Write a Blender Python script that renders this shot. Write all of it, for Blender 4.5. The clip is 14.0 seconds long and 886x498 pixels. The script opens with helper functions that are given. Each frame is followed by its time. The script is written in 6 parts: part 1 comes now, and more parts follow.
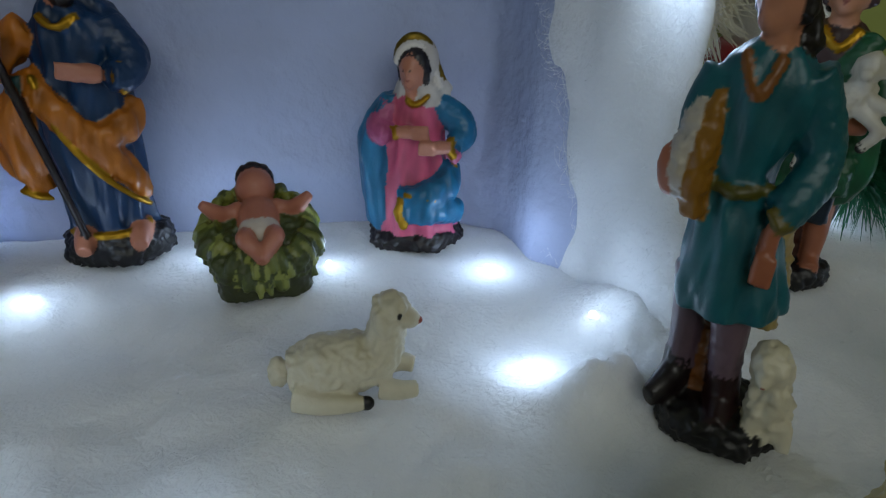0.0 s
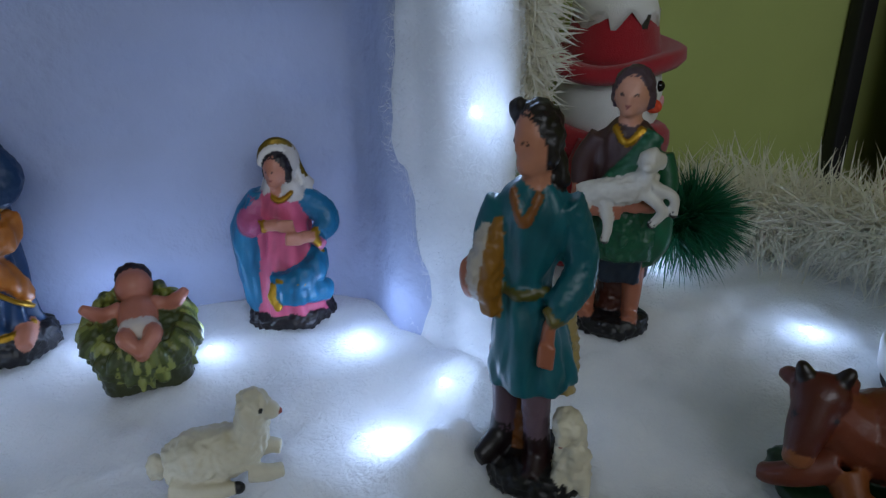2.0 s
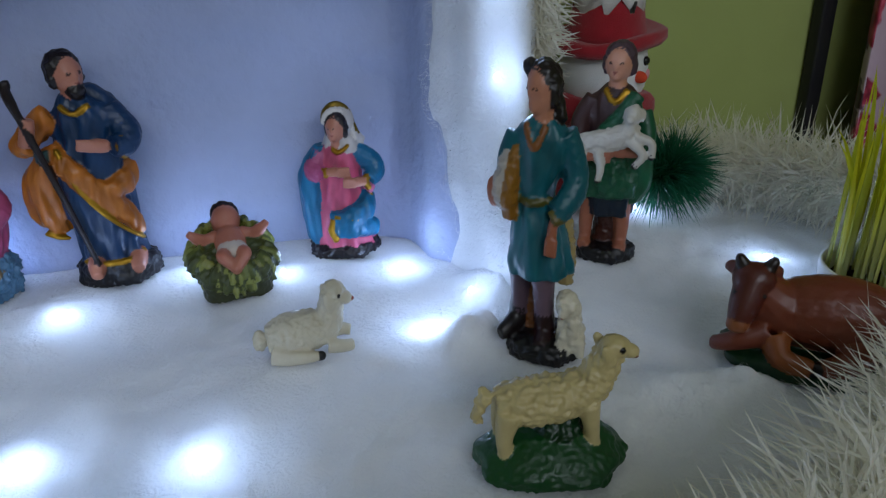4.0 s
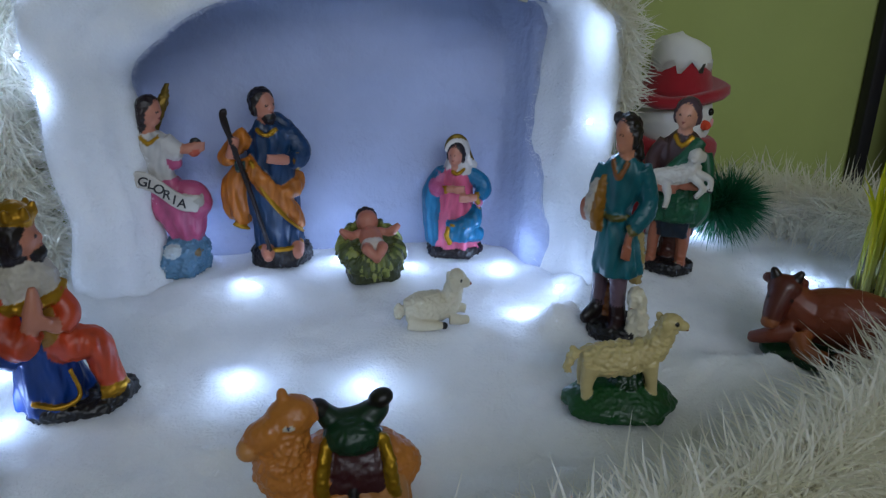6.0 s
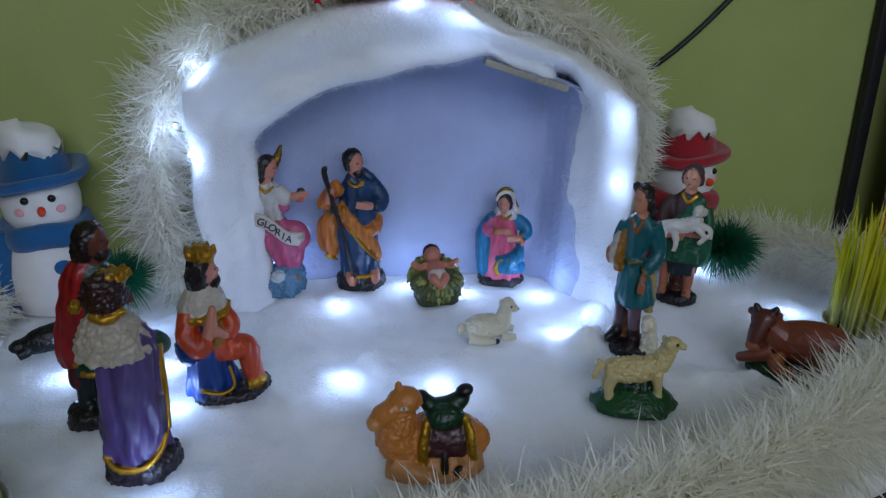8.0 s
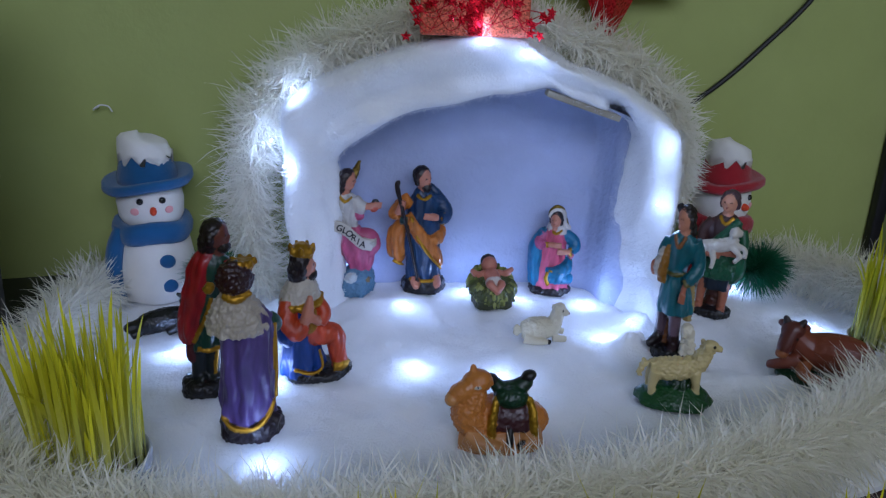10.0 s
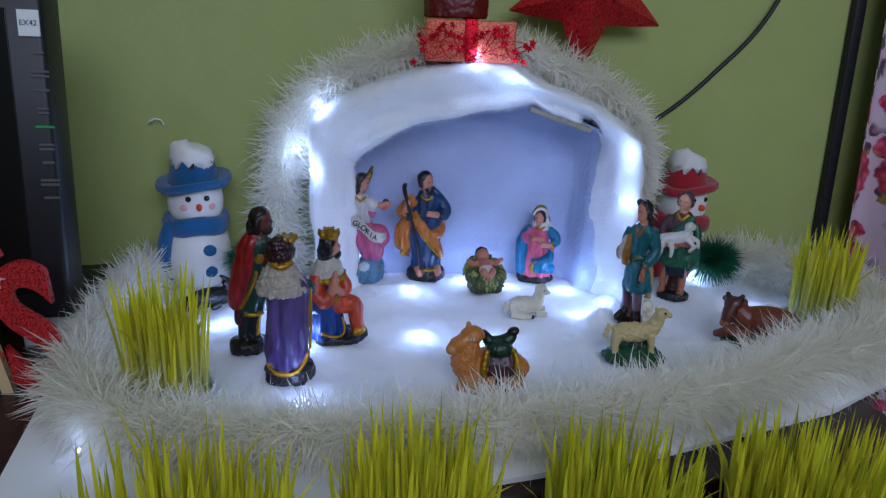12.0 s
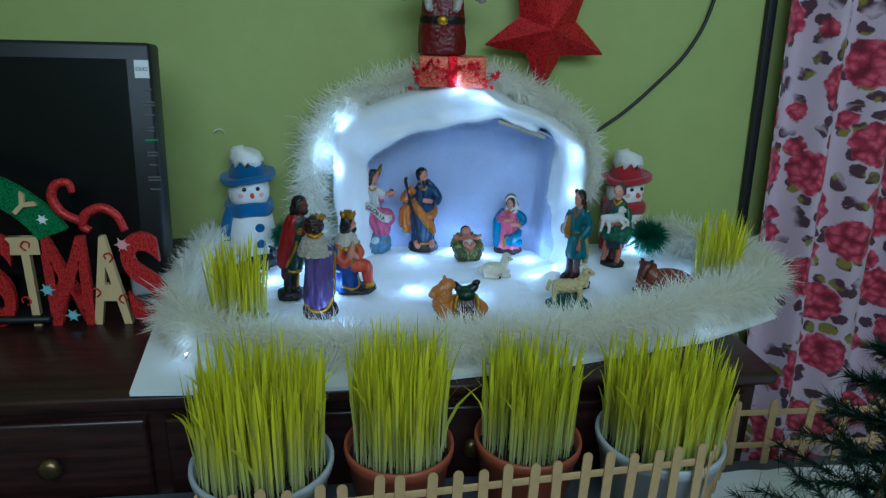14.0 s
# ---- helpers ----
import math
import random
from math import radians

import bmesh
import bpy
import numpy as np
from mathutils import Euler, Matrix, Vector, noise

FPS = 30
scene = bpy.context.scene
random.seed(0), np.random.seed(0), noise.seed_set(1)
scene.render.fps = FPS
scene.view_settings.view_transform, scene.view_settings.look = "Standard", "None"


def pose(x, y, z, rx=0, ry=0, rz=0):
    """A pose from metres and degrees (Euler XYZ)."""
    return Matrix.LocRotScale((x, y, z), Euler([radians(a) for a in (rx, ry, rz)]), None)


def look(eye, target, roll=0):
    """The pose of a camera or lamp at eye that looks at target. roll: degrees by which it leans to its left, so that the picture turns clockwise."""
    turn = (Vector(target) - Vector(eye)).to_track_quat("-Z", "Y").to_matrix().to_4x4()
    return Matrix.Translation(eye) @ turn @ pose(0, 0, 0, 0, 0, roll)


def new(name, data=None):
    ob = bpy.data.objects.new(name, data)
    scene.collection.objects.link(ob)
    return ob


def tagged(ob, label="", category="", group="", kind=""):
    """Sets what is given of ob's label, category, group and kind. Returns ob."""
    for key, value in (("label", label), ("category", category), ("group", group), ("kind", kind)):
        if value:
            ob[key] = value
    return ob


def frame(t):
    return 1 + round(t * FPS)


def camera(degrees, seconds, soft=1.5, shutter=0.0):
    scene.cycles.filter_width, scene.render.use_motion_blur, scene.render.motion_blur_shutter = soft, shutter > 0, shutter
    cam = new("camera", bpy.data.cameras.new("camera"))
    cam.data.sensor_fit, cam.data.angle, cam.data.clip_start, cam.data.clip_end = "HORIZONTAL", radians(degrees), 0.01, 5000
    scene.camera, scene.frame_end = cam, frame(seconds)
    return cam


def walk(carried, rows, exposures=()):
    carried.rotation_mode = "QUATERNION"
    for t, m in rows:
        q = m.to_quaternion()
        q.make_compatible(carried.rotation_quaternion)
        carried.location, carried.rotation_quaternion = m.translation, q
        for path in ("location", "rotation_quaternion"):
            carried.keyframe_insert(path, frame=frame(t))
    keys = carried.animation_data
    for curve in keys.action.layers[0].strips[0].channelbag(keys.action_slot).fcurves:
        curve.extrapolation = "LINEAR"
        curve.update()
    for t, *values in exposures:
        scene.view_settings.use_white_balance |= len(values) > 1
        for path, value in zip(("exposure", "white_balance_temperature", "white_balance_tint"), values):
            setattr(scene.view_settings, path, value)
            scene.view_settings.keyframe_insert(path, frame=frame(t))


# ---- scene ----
cam = camera(66.3, 14.0, 1.3)
PATH = [
    (0, (0.079, 0.104, 0.157), (0.468, 1.845, -0.746), 0.3),
    (0.5, (0.088, 0.102, 0.17), (0.537, 1.844, -0.704), -0.1),
    (1, (0.092, 0.087, 0.189), (0.587, 1.813, -0.692), -0.5),
    (1.5, (0.099, 0.085, 0.193), (0.703, 1.79, -0.659), 0.2),
    (2, (0.102, 0.074, 0.2), (0.713, 1.776, -0.652), -0.6),
    (2.5, (0.098, 0.055, 0.205), (0.743, 1.744, -0.65), -1.0),
    (5, (0.029, -0.052, 0.206), (0.543, 1.68, -0.651), -0.4),
    (5.5, (0.015, -0.074, 0.217), (0.49, 1.687, -0.603), 0.2),
    (6, (-0.002, -0.106, 0.237), (0.429, 1.681, -0.553), 0.2),
    (6.5, (-0.009, -0.127, 0.252), (0.416, 1.668, -0.52), 0.8),
    (7, (-0.022, -0.147, 0.264), (0.373, 1.652, -0.517), 1.2),
    (7.5, (-0.044, -0.176, 0.286), (0.324, 1.636, -0.478), 1.6),
    (8, (-0.06, -0.211, 0.301), (0.321, 1.605, -0.445), 0.9),
    (8.5, (-0.078, -0.243, 0.318), (0.295, 1.586, -0.401), 1.4),
    (9, (-0.099, -0.26, 0.322), (0.235, 1.583, -0.378), 1.9),
    (11.5, (-0.119, -0.351, 0.3), (0.187, 1.51, -0.364), 2.3),
    (12, (-0.134, -0.406, 0.32), (0.19, 1.468, -0.301), 2.4),
    (12.5, (-0.134, -0.455, 0.333), (0.149, 1.418, -0.309), 2.5),
    (13, (-0.126, -0.494, 0.326), (0.112, 1.349, -0.411), 1.5),
    (13.5, (-0.122, -0.558, 0.358), (0.076, 1.304, -0.347), 1.1),
    (14, (-0.126, -0.668, 0.391), (0.129, 1.203, -0.269), 1.8),
]
EXPOSURES = [(0, -0.76, 7150, 8), (0.6, -0.72, 6600, 9), (2.7, -0.42, 6200, 17), (5, -0.28, 6100, 15), (7, -0.26, 6000, 17), (9, -0.13, 5600, 23), (11.5, 0.05, 5480, 27), (12.5, 0.12, 5330, 25), (13, 0.14, 5200, 20), (13.5, 0.19, 5120, 9), (14, 0.26, 5000, -1)]
walk(cam, [(t, look(eye, target, roll)) for t, eye, target, roll in PATH], EXPOSURES)

# ---- light ----
world = bpy.data.worlds.new("room_air")
scene.world = world
world.use_nodes = True
world.node_tree.nodes["Background"].inputs[0].default_value = (0.55, 0.6, 0.66, 1)
world.node_tree.nodes["Background"].inputs[1].default_value = 0.03

WALL_Y = 0.490          # painted wall behind the table
TABLE_Z = -0.012        # top of the dark dresser
LOW_Z = -0.135          # bench with the sprouting pots
FLOOR_Z = -0.78
ROOM = (-1.7, 1.5, -1.6, 1.65)   # left, right, rear, ceiling

# added lamp behind the camera for the room's soft light; no source seen
room_fill = new("added_fill", bpy.data.lights.new("added_fill", "AREA"))
room_fill.data.shape, room_fill.data.size, room_fill.data.size_y = "RECTANGLE", 1.5, 0.75
room_fill.data.energy, room_fill.data.color = 16.0, (0.88, 0.96, 1.0)
room_fill.matrix_world = look((0.1, ROOM[2] + 0.02, 1.12), (0.1, 0.3, 0.0))

LED_WATTS = 0.041


def point_lamp(p, watts, size=0.006):
    lamp = new("fairy_glow", bpy.data.lights.new("fairy_glow", "POINT"))
    lamp.data.energy, lamp.data.color, lamp.data.shadow_soft_size = watts, (0.48, 0.67, 1.0), size
    lamp.location = p
    return lamp

# ---- materials ----
def lin(h):
    v = [int(h[i:i + 2], 16) / 255 for i in (0, 2, 4)]
    return tuple(c / 12.92 if c <= 0.04045 else ((c + 0.055) / 1.055) ** 2.4 for c in v)


class Mat:
    """A node material in a few lines."""

    def __init__(self, name, rough=0.5, metal=0.0, **inputs):
        self.m = bpy.data.materials.new(name)
        self.m.use_nodes = True
        self.t = self.m.node_tree
        self.p = self.t.nodes["Principled BSDF"]
        self.set("Roughness", rough).set("Metallic", metal)
        for k, v in inputs.items():
            self.set(k.replace("_", " "), v)

    def set(self, k, v):
        self.p.inputs[k].default_value = v
        return self

    def n(self, kind, **props):
        node = self.t.nodes.new(kind)
        for k, v in props.items():
            if k in node.inputs:
                node.inputs[k].default_value = v
        return node

    def link(self, a, b):
        self.t.links.new(a, b)
        return self

    def coord(self):
        return self.n("ShaderNodeTexCoord").outputs["Object"]

    def noise(self, scale, detail=4.0, vec=None):
        nz = self.n("ShaderNodeTexNoise", Scale=scale, Detail=detail)
        self.link(vec or self.coord(), nz.inputs["Vector"])
        return nz.outputs[0]

    def ramp(self, fac, stops):
        r = self.n("ShaderNodeValToRGB")
        el = r.color_ramp.elements
        while len(el) < len(stops):
            el.new(0.5)
        for e, (pos, col) in zip(el, stops):
            e.position, e.color = pos, (*col, 1)
        self.link(fac, r.inputs[0])
        return r.outputs[0]

    def mix(self, a, b, fac, mode="MIX"):
        x = self.t.nodes.new("ShaderNodeMix")
        x.data_type, x.blend_type = "RGBA", mode
        for sock, v in ((x.inputs[0], fac), (x.inputs[6], a), (x.inputs[7], b)):
            if isinstance(v, tuple):
                sock.default_value = (*v, 1)
            elif isinstance(v, (int, float)):
                sock.default_value = v
            else:
                self.link(v, sock)
        return x.outputs[2]

    def base(self, col):
        if isinstance(col, tuple):
            return self.set("Base Color", (*col, 1))
        return self.link(col, self.p.inputs["Base Color"])

    def bump(self, height, strength=0.3, dist=0.001):
        b = self.n("ShaderNodeBump", Strength=strength, Distance=dist)
        self.link(height, b.inputs["Height"])
        return self.link(b.outputs[0], self.p.inputs["Normal"])


def plain(name, col, rough=0.5, metal=0.0, vary=0.12, scale=40.0, grain=0.2, depth=0.0006, **kw):
    """Paint or cloth with stains at one scale and grain at a finer one."""
    m = Mat(name, rough, metal, **kw)
    a = m.mix(tuple(c * (1 - vary) for c in col), tuple(min(1, c * (1 + vary)) for c in col), m.noise(scale, 5))
    m.base(a).bump(m.noise(scale * 14, 3), grain, depth)
    return m.m


def resin_material():
    """Hand-painted resin; the paint comes from the colour layer, gold from its fourth channel."""
    m = Mat("painted_resin", 0.42, 0.0)
    at = m.n("ShaderNodeVertexColor")
    at.layer_name = "paint"
    worn = m.mix(at.outputs[0], m.mix(at.outputs[0], (0.75, 0.7, 0.66), 0.8, "MULTIPLY"), m.noise(160, 6))
    gam = m.n("ShaderNodeGamma")
    gam.inputs["Gamma"].default_value = 1.28
    m.link(worn, gam.inputs["Color"])
    m.base(gam.outputs[0])
    inv = m.n("ShaderNodeMath")
    inv.operation = "SUBTRACT"
    inv.inputs[0].default_value = 1.0
    m.link(at.outputs[1], inv.inputs[1])
    half = m.n("ShaderNodeMath")
    half.operation = "MULTIPLY"
    half.inputs[1].default_value = 0.75
    m.link(inv.outputs[0], half.inputs[0])
    m.link(half.outputs[0], m.p.inputs["Metallic"])
    m.link(m.ramp(m.noise(90, 4), [(0.3, (0.3, 0.3, 0.3)), (0.7, (0.52, 0.52, 0.52))]), m.p.inputs["Roughness"])
    m.bump(m.noise(900, 3), 0.25, 0.0004)
    return m.m


def cotton_material(name, tint, fuzz):
    m = Mat(name, 1.0, 0.0, Sheen_Weight=0.35, Sheen_Roughness=0.6, Subsurface_Weight=0.5, Subsurface_Scale=0.012, Specular_IOR_Level=0.05)
    m.set("Subsurface Radius", (1.0, 1.0, 1.0))
    m.base(m.mix(tuple(c * 0.93 for c in tint), tint, m.noise(60, 6)))
    co = m.coord()
    warp = m.n("ShaderNodeTexNoise", Scale=130.0, Detail=8.0, Distortion=2.6)
    m.link(co, warp.inputs["Vector"])
    add = m.n("ShaderNodeMath")
    add.operation = "ADD"
    m.link(warp.outputs[0], add.inputs[0])
    m.link(m.noise(420, 5, co), add.inputs[1])
    m.bump(add.outputs[0], fuzz, 0.003)
    return m.m


RESIN = resin_material()
COTTON = cotton_material("cotton_wool", (0.86, 0.87, 0.88), 0.38)
PAPER = plain("pale_lavender_paper", (0.38, 0.43, 0.60), 0.85, vary=0.26, scale=11, grain=0.5, depth=0.003)
BOARD = plain("white_foam_board", (0.82, 0.83, 0.84), 0.6, vary=0.03, scale=20, grain=0.05)
CARD = plain("brown_cardboard", (0.30, 0.27, 0.21), 0.85, vary=0.15)
BLACK = plain("black_plastic", (0.006, 0.006, 0.008), 0.45, vary=0.3, grain=0.05)
RUBBER = plain("black_rubber", (0.012, 0.012, 0.014), 0.5, vary=0.3, grain=0.1)
SOIL = plain("dark_soil", (0.035, 0.026, 0.018), 0.95, vary=0.5, scale=120, grain=1.0, depth=0.004)
TERRA = plain("terracotta_plastic", (0.34, 0.085, 0.04), 0.45, vary=0.15, scale=50, grain=0.15)
GREYPOT = plain("grey_plastic", (0.42, 0.44, 0.46), 0.42, vary=0.08, scale=50, grain=0.1)
STICK = plain("bare_wood_stick", (0.50, 0.33, 0.15), 0.65, vary=0.25, scale=60, grain=0.4)
FELT_WHITE = plain("white_felt", (0.78, 0.76, 0.72), 0.95, vary=0.06, scale=90, grain=0.8, depth=0.001, Sheen_Weight=0.4)
FELT_BLUE = plain("blue_felt", (0.008, 0.095, 0.25), 0.95, vary=0.25, scale=90, grain=0.8, depth=0.001, Sheen_Weight=0.3)
FELT_RED = plain("red_felt", (0.34, 0.008, 0.016), 0.95, vary=0.25, scale=90, grain=0.8, depth=0.001, Sheen_Weight=0.3)
FELT_ORANGE = plain("orange_felt", (0.7, 0.07, 0.02), 0.9, vary=0.1)
BEAD = plain("black_bead", (0.006, 0.006, 0.006), 0.12, grain=0.02)
PINK = plain("pink_blush", (0.75, 0.35, 0.36), 0.95, vary=0.1)


def wall_material():
    m = Mat("green_wall_paint", 0.62)
    a = m.mix((0.38, 0.44, 0.135), (0.42, 0.48, 0.155), m.noise(1.8, 5))
    m.base(m.mix(a, m.mix(a, (0.85, 0.85, 0.8), 1.0, "MULTIPLY"), m.noise(22, 6)))
    m.bump(m.noise(140, 5), 0.18, 0.0015)
    return m.m


def dark_wood_material():
    m = Mat("dark_varnished_wood", 0.36, 0.0, Coat_Weight=0.1)
    co = m.coord()
    st = m.n("ShaderNodeMapping")
    st.inputs["Scale"].default_value = (2.0, 22.0, 22.0)
    m.link(co, st.inputs["Vector"])
    g = m.noise(6, 8, st.outputs[0])
    m.base(m.ramp(g, [(0.3, (0.012, 0.004, 0.004)), (0.62, (0.035, 0.012, 0.010)), (0.8, (0.055, 0.02, 0.015))]))
    m.bump(g, 0.12, 0.0008)
    return m.m


def glass_fibre_material(name, col, rough=0.3, through_light=0.5):
    """Thin plastic film strands that let light through."""
    m = Mat(name, rough, 0.0, Specular_IOR_Level=0.6)
    m.base(m.mix(tuple(c * 0.85 for c in col), col, m.noise(50, 3)))
    tr = m.n("ShaderNodeBsdfTranslucent")
    tr.inputs["Color"].default_value = (*col, 1)
    mx = m.t.nodes.new("ShaderNodeMixShader")
    mx.inputs[0].default_value = through_light
    out = m.t.nodes["Material Output"]
    m.link(m.p.outputs[0], mx.inputs[1]).link(tr.outputs[0], mx.inputs[2]).link(mx.outputs[0], out.inputs["Surface"])
    return m.m


def grass_material():
    """Wheat grass: pale at the root, yellow-green above, each blade a little different."""
    m = Mat("wheat_grass", 0.42)
    at = m.n("ShaderNodeVertexColor")
    at.layer_name = "paint"
    m.base(at.outputs[0])
    tr = m.n("ShaderNodeBsdfTranslucent")
    m.link(at.outputs[0], tr.inputs["Color"])
    mx = m.t.nodes.new("ShaderNodeMixShader")
    mx.inputs[0].default_value = 0.45
    out = m.t.nodes["Material Output"]
    m.link(m.p.outputs[0], mx.inputs[1]).link(tr.outputs[0], mx.inputs[2]).link(mx.outputs[0], out.inputs["Surface"])
    return m.m


def glitter_material(name, col, metal=0.6):
    m = Mat(name, 0.35, metal)
    vo = m.n("ShaderNodeTexVoronoi", Scale=700.0)
    m.link(m.coord(), vo.inputs["Vector"])
    m.base(m.mix(tuple(c * 0.45 for c in col), tuple(min(1, c * 1.5) for c in col), vo.outputs["Color"]))
    m.link(m.ramp(vo.outputs["Color"], [(0.2, (0.2, 0.2, 0.2)), (0.8, (0.55, 0.55, 0.55))]), m.p.inputs["Roughness"])
    m.bump(vo.outputs["Distance"], 0.5, 0.0008)
    return m.m


def glow_material(name, col, strength):
    m = bpy.data.materials.new(name)
    m.use_nodes = True
    p = m.node_tree.nodes["Principled BSDF"]
    p.inputs["Emission Color"].default_value = (*col, 1)
    p.inputs["Emission Strength"].default_value = strength
    return m


WALL = wall_material()
WOOD = dark_wood_material()
TINSEL = glass_fibre_material("white_tinsel_film", (0.985, 0.965, 0.88), 0.2, 0.6)
PINE = glass_fibre_material("green_tinsel_film", (0.018, 0.16, 0.075), 0.4)
PINE_DARK = glass_fibre_material("dark_pine_needles", (0.006, 0.028, 0.014), 0.45)
GRASS = grass_material()
STAR_RED = glitter_material("red_glitter", (0.50, 0.01, 0.015), 0.35)
LETTER_RED = glitter_material("red_glitter_paint", (0.48, 0.02, 0.02), 0.2)
FOIL_RED = glitter_material("red_foil", (0.6, 0.01, 0.02), 0.9)
MESH_ORANGE = glitter_material("coral_mesh_ribbon", (0.75, 0.14, 0.07), 0.2)
LETTER_WOOD = plain("pale_printed_wood", (0.62, 0.44, 0.22), 0.55, vary=0.15, scale=30)
LED = glow_material("fairy_bulb", (0.75, 0.86, 1.0), 8.0)

# ---- mesh helpers ----
def smooth_mesh(me):
    me.polygons.foreach_set("use_smooth", [True] * len(me.polygons))
    return me


def part(name, bm, material, parent=None, label="", smooth=True):
    me = bpy.data.meshes.new(name)
    bmesh.ops.recalc_face_normals(bm, faces=bm.faces)
    bm.to_mesh(me)
    bm.free()
    for mt in (material if isinstance(material, (list, tuple)) else [material]):
        me.materials.append(mt)
    if smooth:
        smooth_mesh(me)
    ob = new(name, me)
    ob.parent = parent
    if label:
        tagged(ob, label)
    return ob


def thing(name, m, label, category, group="", kind=""):
    ob = new(name)
    ob.empty_display_size = 0.01
    ob.matrix_world = m
    return tagged(ob, label, category, group, kind)


def fast(name, verts, faces, material, parent=None, smooth=True, colours=None):
    me = bpy.data.meshes.new(name)
    me.from_pydata(verts, [], faces)
    me.materials.append(material)
    if colours is not None:
        layer = me.color_attributes.new("paint", "FLOAT_COLOR", "POINT")
        layer.data.foreach_set("color", np.asarray(colours, np.float32).ravel())
    if smooth:
        smooth_mesh(me)
    ob = new(name, me)
    ob.parent = parent
    return ob


def add_box(bm, lo, hi, bevel=0.0, m=None, seg=2):
    c = [(a + b) / 2 for a, b in zip(lo, hi)]
    s = [b - a for a, b in zip(lo, hi)]
    mat = Matrix.Translation(c) @ Matrix.Diagonal((*s, 1))
    r = bmesh.ops.create_cube(bm, size=1, matrix=(m or Matrix()) @ mat)
    if bevel:
        es = list({e for v in r["verts"] for e in v.link_edges})
        bmesh.ops.bevel(bm, geom=es, offset=bevel, segments=seg, affect="EDGES", profile=0.5)
    return bm


def box(lo, hi, bevel=0.0, m=None):
    return add_box(bmesh.new(), lo, hi, bevel, m)


def ring_loft(bm, rings, cap=True):
    rows = [[bm.verts.new(p) for p in r] for r in rings]
    n = len(rows[0])
    for a, b in zip(rows, rows[1:]):
        for i in range(n):
            bm.faces.new((a[i], a[(i + 1) % n], b[(i + 1) % n], b[i]))
    if cap:
        bm.faces.new(rows[0][::-1])
        bm.faces.new(rows[-1])
    return bm


def turned(profile, n=40):
    """A body of revolution from (radius, height) pairs."""
    bm = bmesh.new()
    rings = [[(r * math.cos(2 * math.pi * i / n), r * math.sin(2 * math.pi * i / n), z) for i in range(n)] for r, z in profile]
    return ring_loft(bm, rings)


def curve_points(pts, n):
    """Catmull-Rom through the control rows."""
    pts = [np.array(p, float) for p in pts]
    q = [2 * pts[0] - pts[1]] + pts + [2 * pts[-1] - pts[-2]]
    out = []
    k = len(pts) - 1
    for j in range(n):
        s = j * k / (n - 1)
        i = min(int(s), k - 1)
        f = s - i
        a, b, c, d = q[i:i + 4]
        out.append(0.5 * (2 * b + (c - a) * f + (2 * a - 5 * b + 4 * c - d) * f * f + (3 * b - a - 3 * c + d) * f ** 3))
    return out


def add_tube(bm, pts, n=10, steps=0):
    """A tube along rows of x, y, z, radius."""
    rows = curve_points(pts, steps or 6 * len(pts))
    rings = []
    up = Vector((0.13, 0.31, 0.94))
    for i, r in enumerate(rows):
        a, b = rows[max(0, i - 1)], rows[min(len(rows) - 1, i + 1)]
        t = Vector((b[:3] - a[:3]).tolist()).normalized()
        if abs(t.dot(up)) > 0.93:
            up = Vector((0.94, 0.2, 0.1))
        x = t.cross(up).normalized()
        y = t.cross(x).normalized()
        up = -y if y.dot(up) < 0 else y
        rings.append([Vector(r[:3].tolist()) + max(float(r[3]), 1e-5) * (math.cos(w) * x + math.sin(w) * y) for w in (2 * math.pi * k / n for k in range(n))])
    return ring_loft(bm, rings)


def tube(pts, n=10, steps=0):
    return add_tube(bmesh.new(), pts, n, steps)


def add_ball(bm, c, r, m=None, seg=20):
    mat = Matrix.Translation(c) @ (m or Matrix()) @ Matrix.Diagonal((*r, 1))
    bmesh.ops.create_uvsphere(bm, u_segments=seg, v_segments=max(8, seg * 2 // 3), radius=1, matrix=mat)
    return bm


def ball(c, r, m=None, seg=20):
    return add_ball(bmesh.new(), c, r, m, seg)


